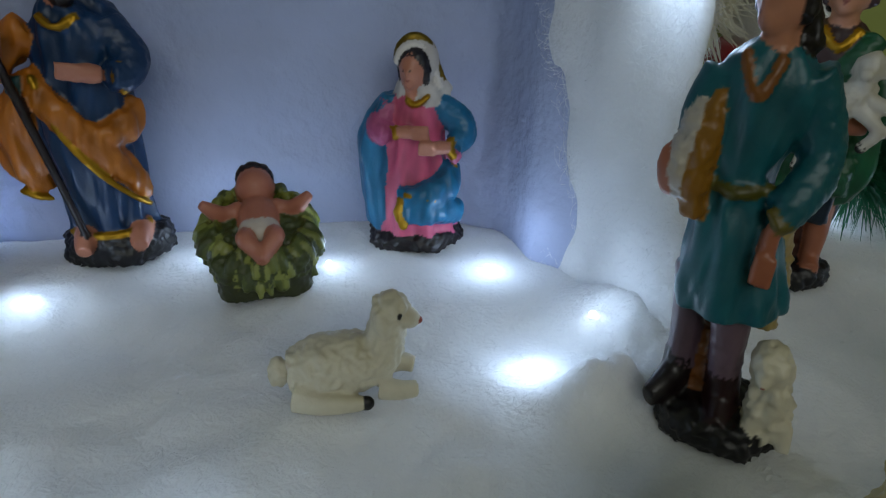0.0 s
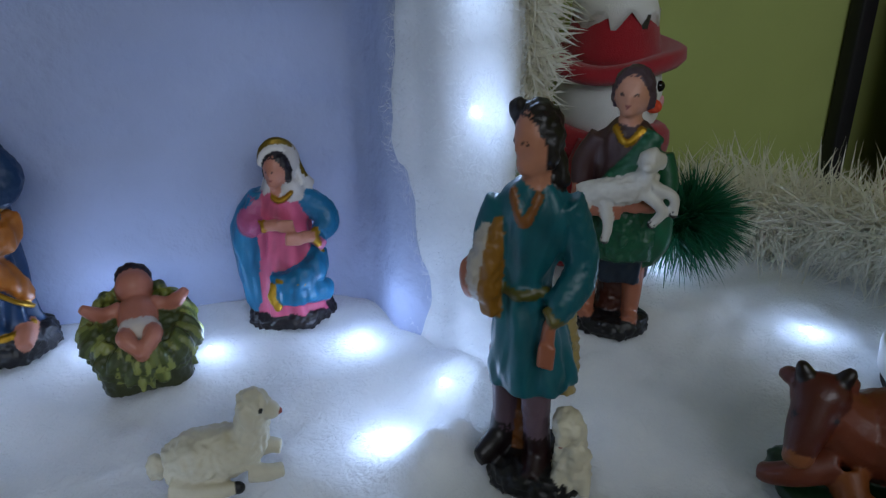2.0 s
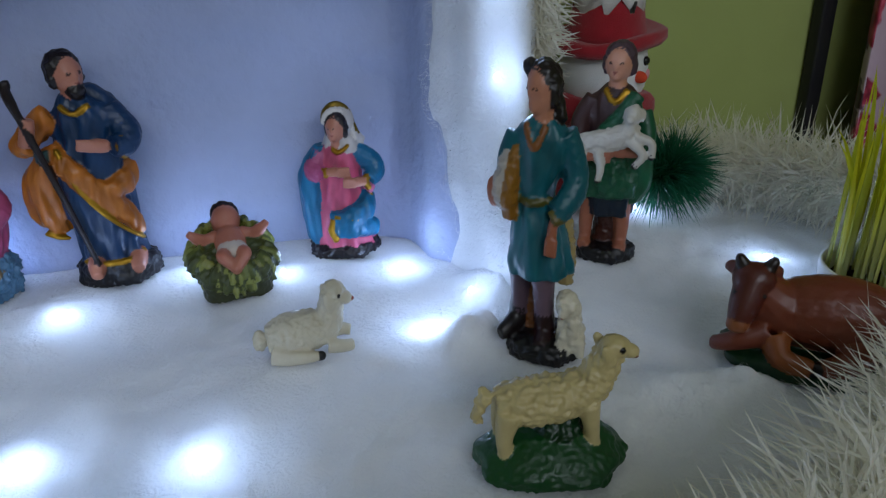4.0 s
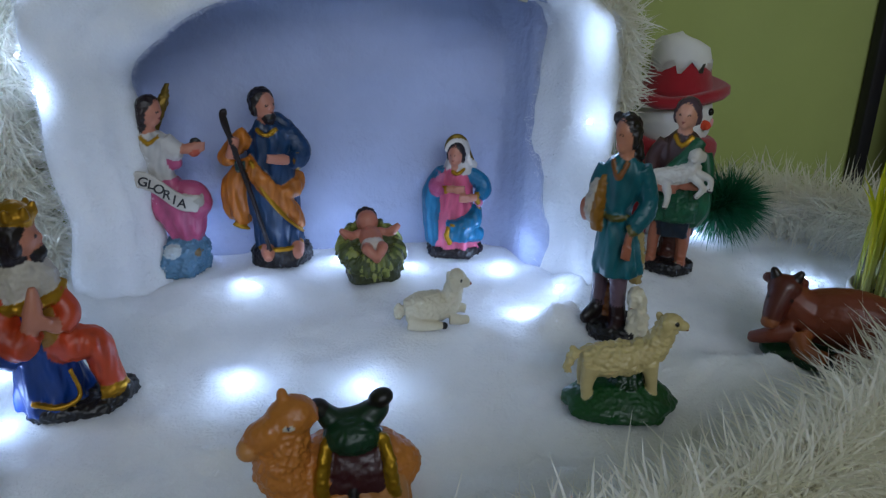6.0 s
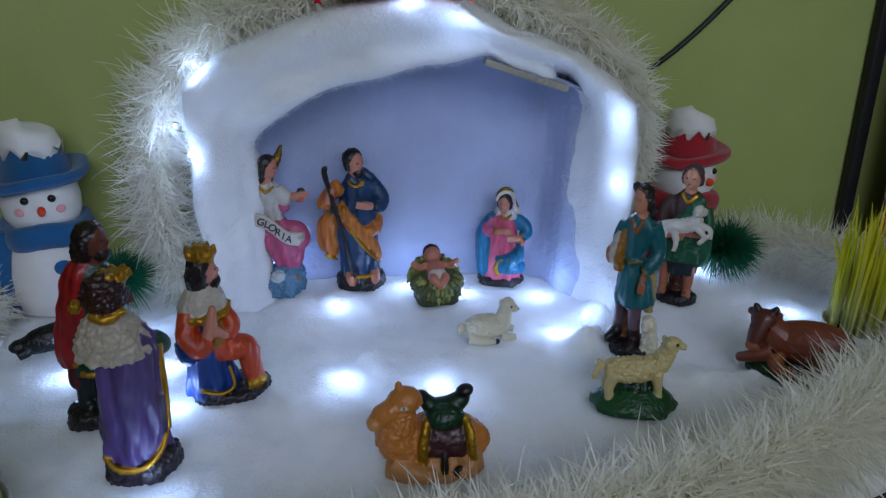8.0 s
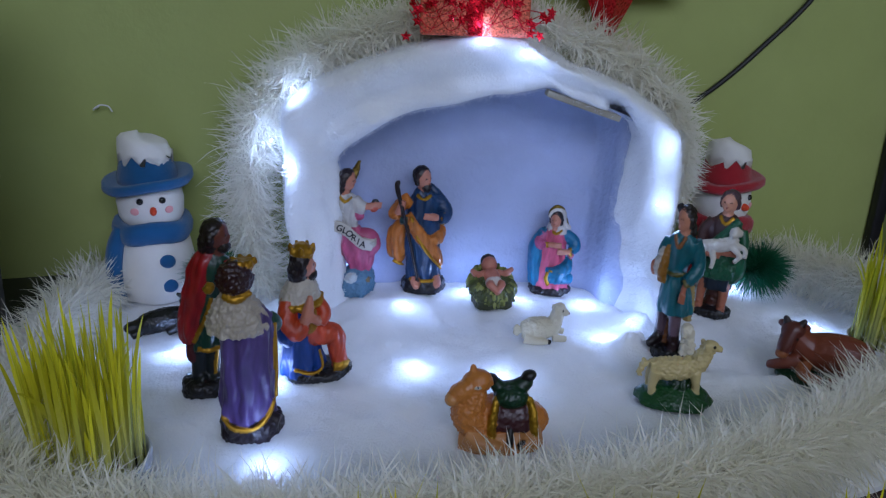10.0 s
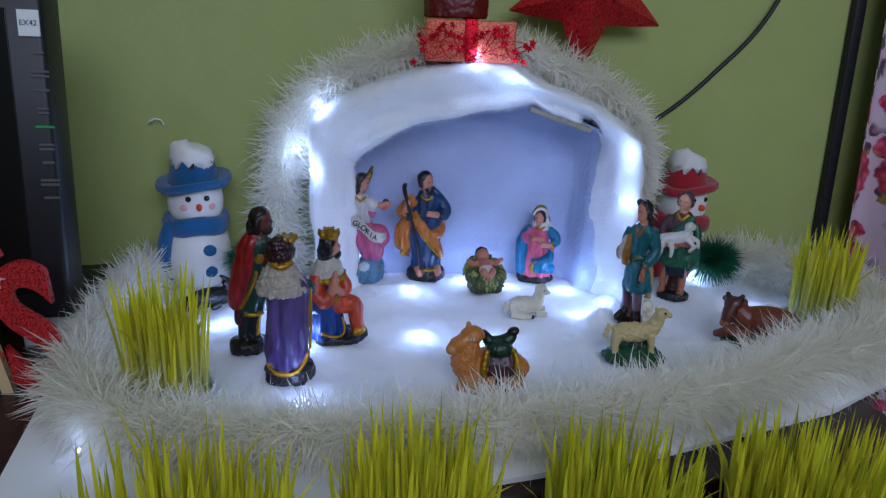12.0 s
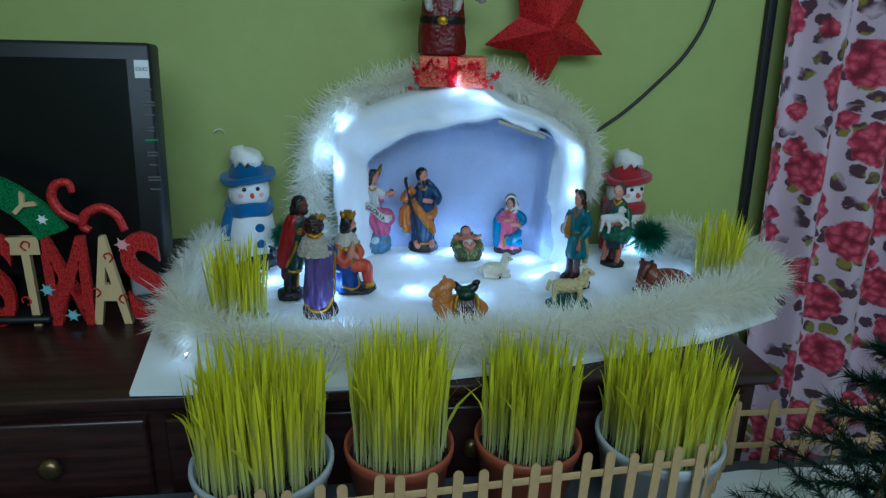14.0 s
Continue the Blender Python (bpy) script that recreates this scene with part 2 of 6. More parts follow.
class Sculpt:
    """Collects painted volumes in centimetres and fuses them into one cast figure."""

    def __init__(self):
        self.bm = bmesh.new()
        self.paint = []      # colour, gold, roughness of relief per face
        self.current = None

    def _mark(self, before, col, gold, relief):
        for _ in range(len(self.bm.faces) - before):
            self.paint.append((*lin(col), 0.0 if gold else 1.0, relief))

    def ball(self, c, r, col, rot=(0, 0, 0), gold=False, relief=0.0):
        k = len(self.bm.faces)
        add_ball(self.bm, c, r if isinstance(r, tuple) else (r, r, r), pose(0, 0, 0, *rot), 22)
        self._mark(k, col, gold, relief)

    def limb(self, pts, col, gold=False, relief=0.0, n=14):
        k = len(self.bm.faces)
        add_tube(self.bm, pts, n)
        self._mark(k, col, gold, relief)

    def loft(self, secs, col, folds=0, deep=0.0, phase=0.0, relief=0.0, power=2.0, n=56):
        """Rows of x, y, z, half width, half depth; folds run down the cloth."""
        k = len(self.bm.faces)
        rows = curve_points(secs, 5 * len(secs))
        rings = []
        for j, (x, y, z, a, b) in enumerate(rows):
            s = 1 - j / (len(rows) - 1)
            ring = []
            for i in range(n):
                w = 2 * math.pi * i / n
                f = 1 + deep * (0.35 + 0.65 * s) * (math.sin(folds * w + phase + 0.8 * math.sin(0.5 * j)) + 0.5 * math.sin(1.7 * folds * w + 2 * phase + 0.3 * j)) if folds else 1
                cx, sy = math.cos(w), math.sin(w)
                ring.append((x + a * f * math.copysign(abs(cx) ** (2 / power), cx), y + b * f * math.copysign(abs(sy) ** (2 / power), sy), z))
            rings.append(ring)
        ring_loft(self.bm, rings)
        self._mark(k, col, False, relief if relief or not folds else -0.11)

    def rock(self, c, r, col, relief=0.12):
        """A plinth, flat below."""
        self.loft([(c[0], c[1], 0.0, r[0] * 0.98, r[1] * 0.98), (c[0], c[1], r[2] * 0.45, r[0], r[1]), (c[0], c[1], r[2] * 0.85, r[0] * 0.9, r[1] * 0.9), (c[0], c[1], r[2], r[0] * 0.5, r[1] * 0.5)], col, 5, 0.05, 1.0, relief)

    def cast(self, name, m, label, category, voxel=0.1, group="", passes=2, shape=(1, 1, 1, 0)):
        from mathutils.bvhtree import BVHTree
        for v in self.bm.verts:
            v.co = Vector((v.co.x * shape[0] + v.co.z * shape[3], v.co.y * shape[1], v.co.z * shape[2]))
        bmesh.ops.recalc_face_normals(self.bm, faces=self.bm.faces)
        tree = BVHTree.FromBMesh(self.bm)
        raw = bpy.data.meshes.new(name)
        self.bm.to_mesh(raw)
        self.bm.free()
        ob = new(name, raw)
        mod = ob.modifiers.new("fuse", "REMESH")
        mod.mode, mod.voxel_size = "VOXEL", voxel
        me = bpy.data.meshes.new_from_object(ob.evaluated_get(bpy.context.evaluated_depsgraph_get()))
        ob.modifiers.clear()
        ob.data = me
        bpy.data.meshes.remove(raw)
        me.name = name
        bm = bmesh.new()
        bm.from_mesh(me)
        for _ in range(passes):
            bmesh.ops.smooth_vert(bm, verts=bm.verts, factor=0.5, use_axis_x=True, use_axis_y=True, use_axis_z=True)
        bm.normal_update()
        colours = []
        for v in bm.verts:
            r, g, b, gold, relief = self.paint[tree.find_nearest(v.co)[2]]
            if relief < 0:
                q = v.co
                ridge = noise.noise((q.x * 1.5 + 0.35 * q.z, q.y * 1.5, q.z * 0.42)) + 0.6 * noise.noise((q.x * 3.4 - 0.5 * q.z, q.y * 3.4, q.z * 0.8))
                # airbrushed highlights: fold ridges lighter, hollows darker, put into the paint colour
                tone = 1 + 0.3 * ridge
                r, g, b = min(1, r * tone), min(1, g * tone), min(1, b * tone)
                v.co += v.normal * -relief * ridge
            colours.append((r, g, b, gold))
            if relief > 0:
                v.co += v.normal * relief * (0.7 * noise.noise(v.co * 2.2) + 0.9 * noise.noise(v.co * 4.8))
        for v in bm.verts:
            v.co = v.co * 0.01
        bm.to_mesh(me)
        bm.free()
        me.materials.clear()
        me.materials.append(RESIN)
        layer = me.color_attributes.new("paint", "FLOAT_COLOR", "POINT")
        layer.data.foreach_set("color", np.asarray(colours, np.float32).ravel())
        smooth_mesh(me)
        ob.matrix_world = m
        return tagged(ob, label, category, group)

# ---- room ----
def structure(name, bm, material, label):
    return tagged(part(name, bm, material, None, "", False), label, "room", "", "structure")


L, R, REAR, TOP = ROOM
structure("wall_north", box((L, WALL_Y, FLOOR_Z), (R, WALL_Y + 0.12, TOP)), WALL, "olive green painted wall behind the table")
structure("wall_west", box((L - 0.12, REAR, FLOOR_Z), (L, WALL_Y + 0.12, TOP)), WALL, "olive green painted side wall")
structure("wall_east", box((R, REAR, FLOOR_Z), (R + 0.12, WALL_Y + 0.12, TOP)), WALL, "olive green painted side wall by the curtain")
# unseen rear wall; its opening is added for the soft room lamp
bm = bmesh.new()
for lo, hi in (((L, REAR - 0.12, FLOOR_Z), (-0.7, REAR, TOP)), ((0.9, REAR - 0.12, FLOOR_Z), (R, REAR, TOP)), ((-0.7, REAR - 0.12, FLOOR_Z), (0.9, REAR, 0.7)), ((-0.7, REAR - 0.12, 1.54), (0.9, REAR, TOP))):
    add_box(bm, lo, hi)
structure("wall_south", bm, WALL, "olive green painted rear wall, unseen, with an opening added for the room lamp")
structure("ceiling", box((L - 0.1, REAR - 0.1, TOP), (R + 0.1, WALL_Y + 0.1, TOP + 0.1)), BOARD, "plain white ceiling")
structure("floor", box((L - 0.1, REAR - 0.1, FLOOR_Z - 0.1), (R + 0.1, WALL_Y + 0.1, FLOOR_Z)), GREYPOT, "plain grey floor")


# ---- dresser and board ----
def dresser():
    d = thing("dresser", pose(0, 0, 0), "dark brown varnished wooden dresser with a drawer front", "dresser")
    part("top", box((-1.15, 0.005, TABLE_Z - 0.018), (0.385, WALL_Y - 0.006, TABLE_Z), 0.004), WOOD, d)
    part("body", box((-1.13, 0.024, FLOOR_Z), (0.37, WALL_Y - 0.01, TABLE_Z - 0.018)), WOOD, d, "", False)
    for x0, x1 in ((-1.1, -0.36), (-0.34, 0.355)):
        for z0, z1 in ((-0.2, -0.045), (-0.4, -0.22), (-0.6, -0.42)):
            f = part("drawer", box((x0, 0.012, z0), (x1, 0.026, z1), 0.004), WOOD, d)
            k = part("knob", turned([(0.004, 0), (0.005, 0.008), (0.012, 0.013), (0.013, 0.018), (0.006, 0.022)], 20), BRASS, f, "tarnished brass knob")
            k.matrix_world = pose((x0 + x1) / 2 + (0.27 if x0 < -1 else 0), 0.013, (z0 + z1) / 2 + 0.03, 90)
    return d


BRASS = plain("tarnished_brass", (0.2, 0.13, 0.06), 0.35, 0.9, vary=0.3)
dresser()

EDGE = [(-0.370, 0.006), (-0.24, 0.0), (-0.12, 0.001), (0.02, 0.02), (0.134, 0.036), (0.33, 0.085), (0.47, 0.15), (0.505, 0.30), (0.49, 0.465), (-0.42, 0.465)]
bm = bmesh.new()
vs = [bm.verts.new((x, y, TABLE_Z + 0.0015)) for x, y in EDGE]
f = bm.faces.new(vs)
bm.faces.ensure_lookup_table()
r = bmesh.ops.extrude_face_region(bm, geom=[f])
for v in r["geom"]:
    if isinstance(v, bmesh.types.BMVert):
        v.co.z += 0.005
tagged(part("board", bm, BOARD, None, "", False), "white foam board sheet lying on the dresser", "board")


# ---- cave of card and cotton ----
CAVE = pose(0.042, 0.366, 0.002, 0, 0, -8.5)
# the bulb at (0.05, 0.06) is unseen, kept to brighten the front tinsel
LED_SNOW = [(0.358, 0.401), (0.392, 0.300), (0.155, 0.301), (0.189, 0.318), (0.163, 0.381), (0.088, 0.392), (0.033, 0.425), (-0.036, 0.378), (-0.040, 0.258), (0.033, 0.236), (-0.253, 0.309), (-0.177, 0.298), (-0.161, 0.135), (-0.165, 0.242), (-0.325, 0.072), (0.05, 0.06), (0.343, 0.138), (-0.10, 0.452), (-0.215, 0.36)]
BURIED = {(0.189, 0.318): 0.5, (-0.325, 0.072): 0.1}   # bulbs deep in the cotton or tinsel
CLUMPS = [(0.168, 0.272, 0.016, 0.018), (0.184, 0.282, 0.013, 0.012), (0.221, 0.203, 0.026, 0.007), (0.254, 0.198, 0.026, 0.011), (0.281, 0.191, 0.022, 0.012), (0.205, 0.325, 0.03, 0.012), (-0.155, 0.375, 0.035, 0.02), (0.33, 0.36, 0.05, 0.006), (-0.05, 0.385, 0.05, 0.008)]


def snow_height(x, y):
    h = 0.0046 * noise.noise((x * 9, y * 9, 0.3)) + 0.0030 * noise.noise((x * 30, y * 30, 2.0)) + 0.0014 * noise.noise((x * 75, y * 75, 5.0))
    for cx, cy, r, z in CLUMPS:
        d = math.hypot(x - cx, y - cy) / r
        if d < 2.2:
            h += z * math.exp(-1.7 * d * d) * (1 + 0.25 * noise.noise((x * 120, y * 120, 9.0)))
    for cx, cy in LED_SNOW:
        h += 0.0022 * math.exp(-(((x - cx) ** 2 + (y - cy) ** 2) / 0.0004))
    return h


def snow_edge(x):
    """Front rim of the cotton sheet."""
    return 0.068 + 0.008 * noise.noise((x * 14, 3.3, 1.0)) + (max(0.0, x - 0.14) * 0.42)


def snow_sheet():
    nx, ny = 300, 150
    verts, faces = [], []
    for j in range(ny + 1):
        for i in range(nx + 1):
            x = -0.345 + 0.845 * i / nx
            y0 = snow_edge(x)
            s = j / ny
            y = y0 + (0.462 - y0) * s
            rim = min(s * (0.462 - y0), x + 0.345, 0.5 - x) / 0.03
            fall = max(0.0, 1 - rim) ** 2
            verts.append((x + 0.004 * noise.noise((y * 30, 1, 7)), y, snow_height(x, y) * (1 - fall) - 0.0050 * fall))
    for j in range(ny):
        for i in range(nx):
            a = j * (nx + 1) + i
            faces.append((a, a + 1, a + nx + 2, a + nx + 1))
    ob = fast("cotton_sheet", verts, faces, COTTON)
    return tagged(ob, "white cotton wool sheet spread as snow on the board", "cotton wool", "", "stuff")


snow_sheet()


def fibres(count, seed):
    """Loose cotton fibres standing off the sheet."""
    rnd = random.Random(seed)
    verts, faces = [], []
    while len(verts) < count * 8:
        x, y = rnd.uniform(-0.34, 0.46), rnd.uniform(0.07, 0.455)
        if y < snow_edge(x) + 0.012:
            continue
        w = rnd.random() * 2 * math.pi
        ln, bow, lift = rnd.uniform(0.004, 0.013), rnd.gauss(0, 0.003), rnd.uniform(0.0003, 0.0024)
        dx, dy = math.cos(w), math.sin(w)
        k = len(verts)
        for f in (0, 0.33, 0.67, 1):
            px = x + dx * ln * f - dy * bow * 4 * f * (1 - f)
            py = y + dy * ln * f + dx * bow * 4 * f * (1 - f)
            pz = snow_height(px, py) - 0.0004 + lift * 4 * f * (1 - f)
            verts += [(px - dy * 0.0001, py + dx * 0.0001, pz), (px + dy * 0.0001, py - dx * 0.0001, pz + 0.00006)]
        faces += [(k, k + 1, k + 3, k + 2), (k + 2, k + 3, k + 5, k + 4), (k + 4, k + 5, k + 7, k + 6)]
    return tagged(fast("cotton_fibre", verts, faces, FIBRE, None, False), "fine loose white cotton fibres on the snow sheet", "cotton wool", "", "stuff")


FIBRE = glass_fibre_material("loose_cotton_fibre", (0.86, 0.87, 0.88), 0.9)
fibres(40000, 77)

OUTER = [(-0.20, -0.008), (-0.20, 0.04), (-0.203, 0.093), (-0.205, 0.144), (-0.206, 0.20), (-0.187, 0.225), (-0.161, 0.244), (-0.113, 0.263), (-0.066, 0.276), (-0.026, 0.284), (0.003, 0.285), (0.03, 0.281), (0.063, 0.263), (0.112, 0.246), (0.150, 0.228), (0.173, 0.212), (0.19, 0.185), (0.197, 0.15), (0.197, 0.09), (0.205, -0.008)]
INNER = [(-0.140, -0.008), (-0.147, 0.04), (-0.151, 0.085), (-0.151, 0.13), (-0.152, 0.158), (-0.122, 0.183), (-0.09, 0.203), (-0.05, 0.215), (-0.01, 0.224), (0.03, 0.229), (0.06, 0.237), (0.08, 0.228), (0.105, 0.220), (0.134, 0.211), (0.139, 0.19), (0.140, 0.163), (0.143, 0.12), (0.147, 0.08), (0.148, 0.03), (0.146, -0.008)]


def cotton_arch(parent):
    n = 150
    out, inn = curve_points(OUTER, n), curve_points(INNER, n)
    rings = []
    for k, (a, b) in enumerate(zip(out, inn)):
        m = (a + b) / 2
        ring = []
        foot = max(0, 1 - m[1] / 0.05)
        roof = min(1, max(0, (b[1] - 0.145) / 0.03)) if b[0] < 0.12 else 0
        for (p, y) in ((b * 0.85 + a * 0.15, 0.06), (b, 0.05 - 0.030 * roof), (b * 1.0, 0.036 - 0.030 * roof), (b * 0.86 + a * 0.14, 0.024 - 0.026 * roof), (b * 0.66 + a * 0.34, 0.004 - 0.02 * foot), (b * 0.42 + a * 0.58, -0.009 - 0.03 * foot), (b * 0.2 + a * 0.8, -0.013 - 0.025 * foot), (a * 0.96 + b * 0.04, -0.006 - 0.01 * foot), (a, 0.014), (a * 1.01, 0.04), (a * 1.0, 0.06), (a * 0.985, 0.08), (a * 0.9 + b * 0.1, 0.084), (a * 0.8 + b * 0.2, 0.078), (a * 0.7 + b * 0.3, 0.06)):
            w = Vector((p[0] * 14, y * 20, p[1] * 14))
            e = 0.007 * noise.noise(w) + 0.0035 * noise.noise(w * 2.6) + 0.0012 * noise.noise(w * 7)
            ring.append((p[0] + e, y + 0.010 * noise.noise(w * 1.3 + Vector((7, 1, 3))) + 0.004 * noise.noise(w * 3.4), p[1] + e))
        rings.append(ring)
    ob = part("cotton_arch", ring_loft(bmesh.new(), rings), COTTON, parent, "thick white cotton wool arch")
    sub = ob.modifiers.new("soft", "SUBSURF")
    sub.levels = sub.render_levels = 1
    return ob


def arch_fuzz(arch_ob, parent, count, seed):
    """Fine fibres standing off the arch."""
    rnd = random.Random(seed)
    polys = [(p.center.copy(), p.normal.copy(), p.area) for p in arch_ob.data.polygons if p.center.y < 0.05 and p.center.z > 0.005]
    acc = np.cumsum([p[2] for p in polys])
    verts, faces = [], []
    for _ in range(count):
        c, n, a = polys[int(np.searchsorted(acc, rnd.random() * acc[-1]))]
        u = n.orthogonal().normalized()
        v = n.cross(u)
        w = rnd.random() * 2 * math.pi
        d = u * math.cos(w) + v * math.sin(w)
        s = n.cross(d) * 0.0001
        p = c + u * rnd.uniform(-1, 1) * math.sqrt(a) * 0.6 + v * rnd.uniform(-1, 1) * math.sqrt(a) * 0.6
        ln, lift = rnd.uniform(0.004, 0.013), rnd.uniform(0.0006, 0.003)
        k = len(verts)
        for f in (0, 0.33, 0.67, 1):
            q = p + d * ln * f + n * (lift * 4 * f * (1 - f) - 0.0003) + s * 40 * f * (1 - f) * rnd.uniform(-1, 1)
            verts += [q - s, q + s]
        faces += [(k, k + 1, k + 3, k + 2), (k + 2, k + 3, k + 5, k + 4), (k + 4, k + 5, k + 7, k + 6)]
    return tagged(fast("fuzz", verts, faces, FIBRE, parent, False), kind="stuff")


def cave():
    c = thing("nativity_cave", CAVE, "card box cave wrapped in white cotton wool, lined with paper", "cave")
    arch_fuzz(cotton_arch(c), c, 20000, 78)
    plan = curve_points([(-0.185, 0.02), (-0.172, 0.045), (-0.166, 0.072), (-0.148, 0.087), (-0.09, 0.090), (0.0, 0.091), (0.08, 0.090), (0.118, 0.086), (0.131, 0.074), (0.137, 0.058), (0.141, 0.044), (0.153, 0.030), (0.172, 0.018)], 150)
    verts, faces = [], []
    rows = 90
    for j in range(rows + 1):
        for x, y in plan:
            low = max(0.0, min(1.0, (x - 0.125) / 0.04), min(1.0, (-0.145 - x) / 0.03))
            z = -0.009 + (0.262 - 0.058 * low) * j / rows
            bend = math.exp(-((x - 0.125) / 0.03) ** 2)
            wave = 0.0050 * noise.noise((x * 6, 0.3, z * 26)) + 0.0030 * noise.noise((x * 13 + 5, 1.7, z * 52))
            crumple = 0.0045 * bend * noise.noise((x * 70, 2.0, z * 16)) + 0.0016 * abs(noise.noise((x * 34 + 4, 6.0, z * 34)))
            side = max(0.0, x - 0.12) * 12
            verts.append((x + crumple * min(1, side), y + (wave + crumple) * max(0.25, 1 - side), z))
    n = len(plan)
    for j in range(rows):
        for i in range(n - 1):
            a = j * n + i
            faces.append((a, a + 1, a + n + 1, a + n))
    lining = fast("paper_lining", verts, faces, PAPER, c)
    tagged(lining, "crumpled pale lavender paper lining")
    thick = lining.modifiers.new("sheet", "SOLIDIFY")
    thick.thickness, thick.offset = 0.0012, 1
    for x1 in (-0.165, 0.145):
        bm = bmesh.new()
        prof = [(x1, 0.205), (-0.01, 0.262)]
        vs = [bm.verts.new((px, py, pz + dz)) for dz in (0, 0.003) for px, pz in prof for py in (0.018, 0.090)]
        for q in ((0, 1, 3, 2), (4, 6, 7, 5), (0, 2, 6, 4), (1, 5, 7, 3), (0, 4, 5, 1), (2, 3, 7, 6)):
            bm.faces.new([vs[i] for i in q])
        part("roof_panel", bm, PAPER, c, "", False)
    part("cardboard_edge", box((-0.038, -0.004, -0.003), (0.038, 0.016, 0.003), 0.001, pose(0.089, 0.006, 0.221, 0, 17, 0)), CARD, c, "bare brown cardboard edge")
    return c


cave()

# ---- fairy lights ----
LED_ARCH = [(-0.193, 0.006, 0.227), (-0.217, 0.012, 0.174), (-0.200, -0.010, 0.153), (0.029, -0.013, 0.265), (-0.015, -0.004, 0.288), (0.171, -0.012, 0.185), (0.173, -0.013, 0.128)]


def fairy_light(p, watts, lift, tip=0):
    b = thing("fairy_light", pose(*p, tip), "small clear fairy light bulb glowing cold white", "fairy light", "fairy light string")
    part("bulb", turned([(0.0006, -0.002), (0.0014, -0.001), (0.0016, 0.0), (0.0013, 0.001), (0.0004, 0.0016)], 14), LED, b)
    part("socket", turned([(0.0012, -0.006), (0.0015, -0.0055), (0.0015, -0.002), (0.0012, -0.0018)], 12), GREYPOT, b, "clear plastic socket")
    point_lamp(Vector(p) + Vector(lift), watts)
    return b


for x, y in LED_SNOW:
    fairy_light((x, y, snow_height(x, y) + 0.0002), LED_WATTS * BURIED.get((x, y), 1), (0, -0.003, 0.0125))
for p in LED_ARCH:
    q = CAVE @ Vector(p)
    fairy_light(q + Vector((0, 0.008, 0)), LED_WATTS * 0.95, (0, -0.0215, 0.0), 90)


# ---- tinsel ----
def tinsel(name, path, radius, per_metre, material, label, width=0.0013, droop=0.18, seed=1, light=None):
    """Cut film strands round a twisted wire."""
    rnd = random.Random(seed)
    rows = curve_points(path, 60 * len(path))
    seg = [np.linalg.norm(b[:3] - a[:3]) for a, b in zip(rows, rows[1:])]
    g = thing(name, pose(0, 0, 0), label, "garland")
    verts, faces = [], []
    for i, s in enumerate(seg):
        cnt = s * per_metre
        cnt = int(cnt) + (rnd.random() < cnt % 1)
        t = Vector((rows[i + 1] - rows[i])[:3].tolist()).normalized()
        rad = rows[i][3] if len(rows[i]) > 3 else radius
        for _ in range(cnt):
            d = Vector((rnd.gauss(0, 1), rnd.gauss(0, 1), rnd.gauss(0, 1)))
            d = d.normalized()
            ln = rad * (0.55 + 0.55 * rnd.random())
            p0 = Vector(rows[i][:3].tolist()) + t * s * rnd.random() + Vector((rnd.gauss(0, 1), rnd.gauss(0, 1), rnd.gauss(0, 1))) * rad * 0.13
            side = d.cross(Vector((rnd.gauss(0, 1), rnd.gauss(0, 1), rnd.gauss(0, 1)))).normalized() * width * (0.6 + 0.8 * rnd.random()) * 0.5
            bend = d.cross(side).normalized() * ln * rnd.uniform(-0.75, 0.75) + Vector((0, 0, -droop * ln * rnd.random()))
            k = len(verts)
            for f in (0.0, 0.4, 0.75):
                c = p0 + d * ln * f + bend * f * f
                verts += [c - side * (1 - 0.35 * f), c + side * (1 - 0.35 * f)]
            verts.append(p0 + d * ln + bend)
            faces += [(k, k + 1, k + 3, k + 2), (k + 2, k + 3, k + 5, k + 4), (k + 4, k + 5, k + 6)]
    tagged(fast("strand_fill", verts, faces, material, g, False), kind="stuff")
    part("wire", tube([(*r[:3], 0.0012) for r in rows[::30]] + [(*rows[-1][:3], 0.0012)], 6), material, g)
    return g


arch = [CAVE @ Vector(p) for p in ((-0.235, 0.035, 0.0), (-0.248, 0.035, 0.07), (-0.243, 0.03, 0.14), (-0.229, 0.03, 0.20), (-0.178, 0.03, 0.254), (-0.105, 0.03, 0.284), (-0.03, 0.035, 0.298), (0.05, 0.04, 0.292), (0.125, 0.04, 0.264), (0.178, 0.04, 0.228), (0.206, 0.045, 0.18), (0.212, 0.05, 0.11))]
rad = [0.038, 0.042, 0.043, 0.042, 0.040, 0.038, 0.034, 0.034, 0.034, 0.032, 0.028, 0.022]
tinsel("tinsel_garland", [(*p, r) for p, r in zip(arch, rad)], 0.045, 19000, TINSEL, "cream white tinsel garland bound round the cave", seed=2)
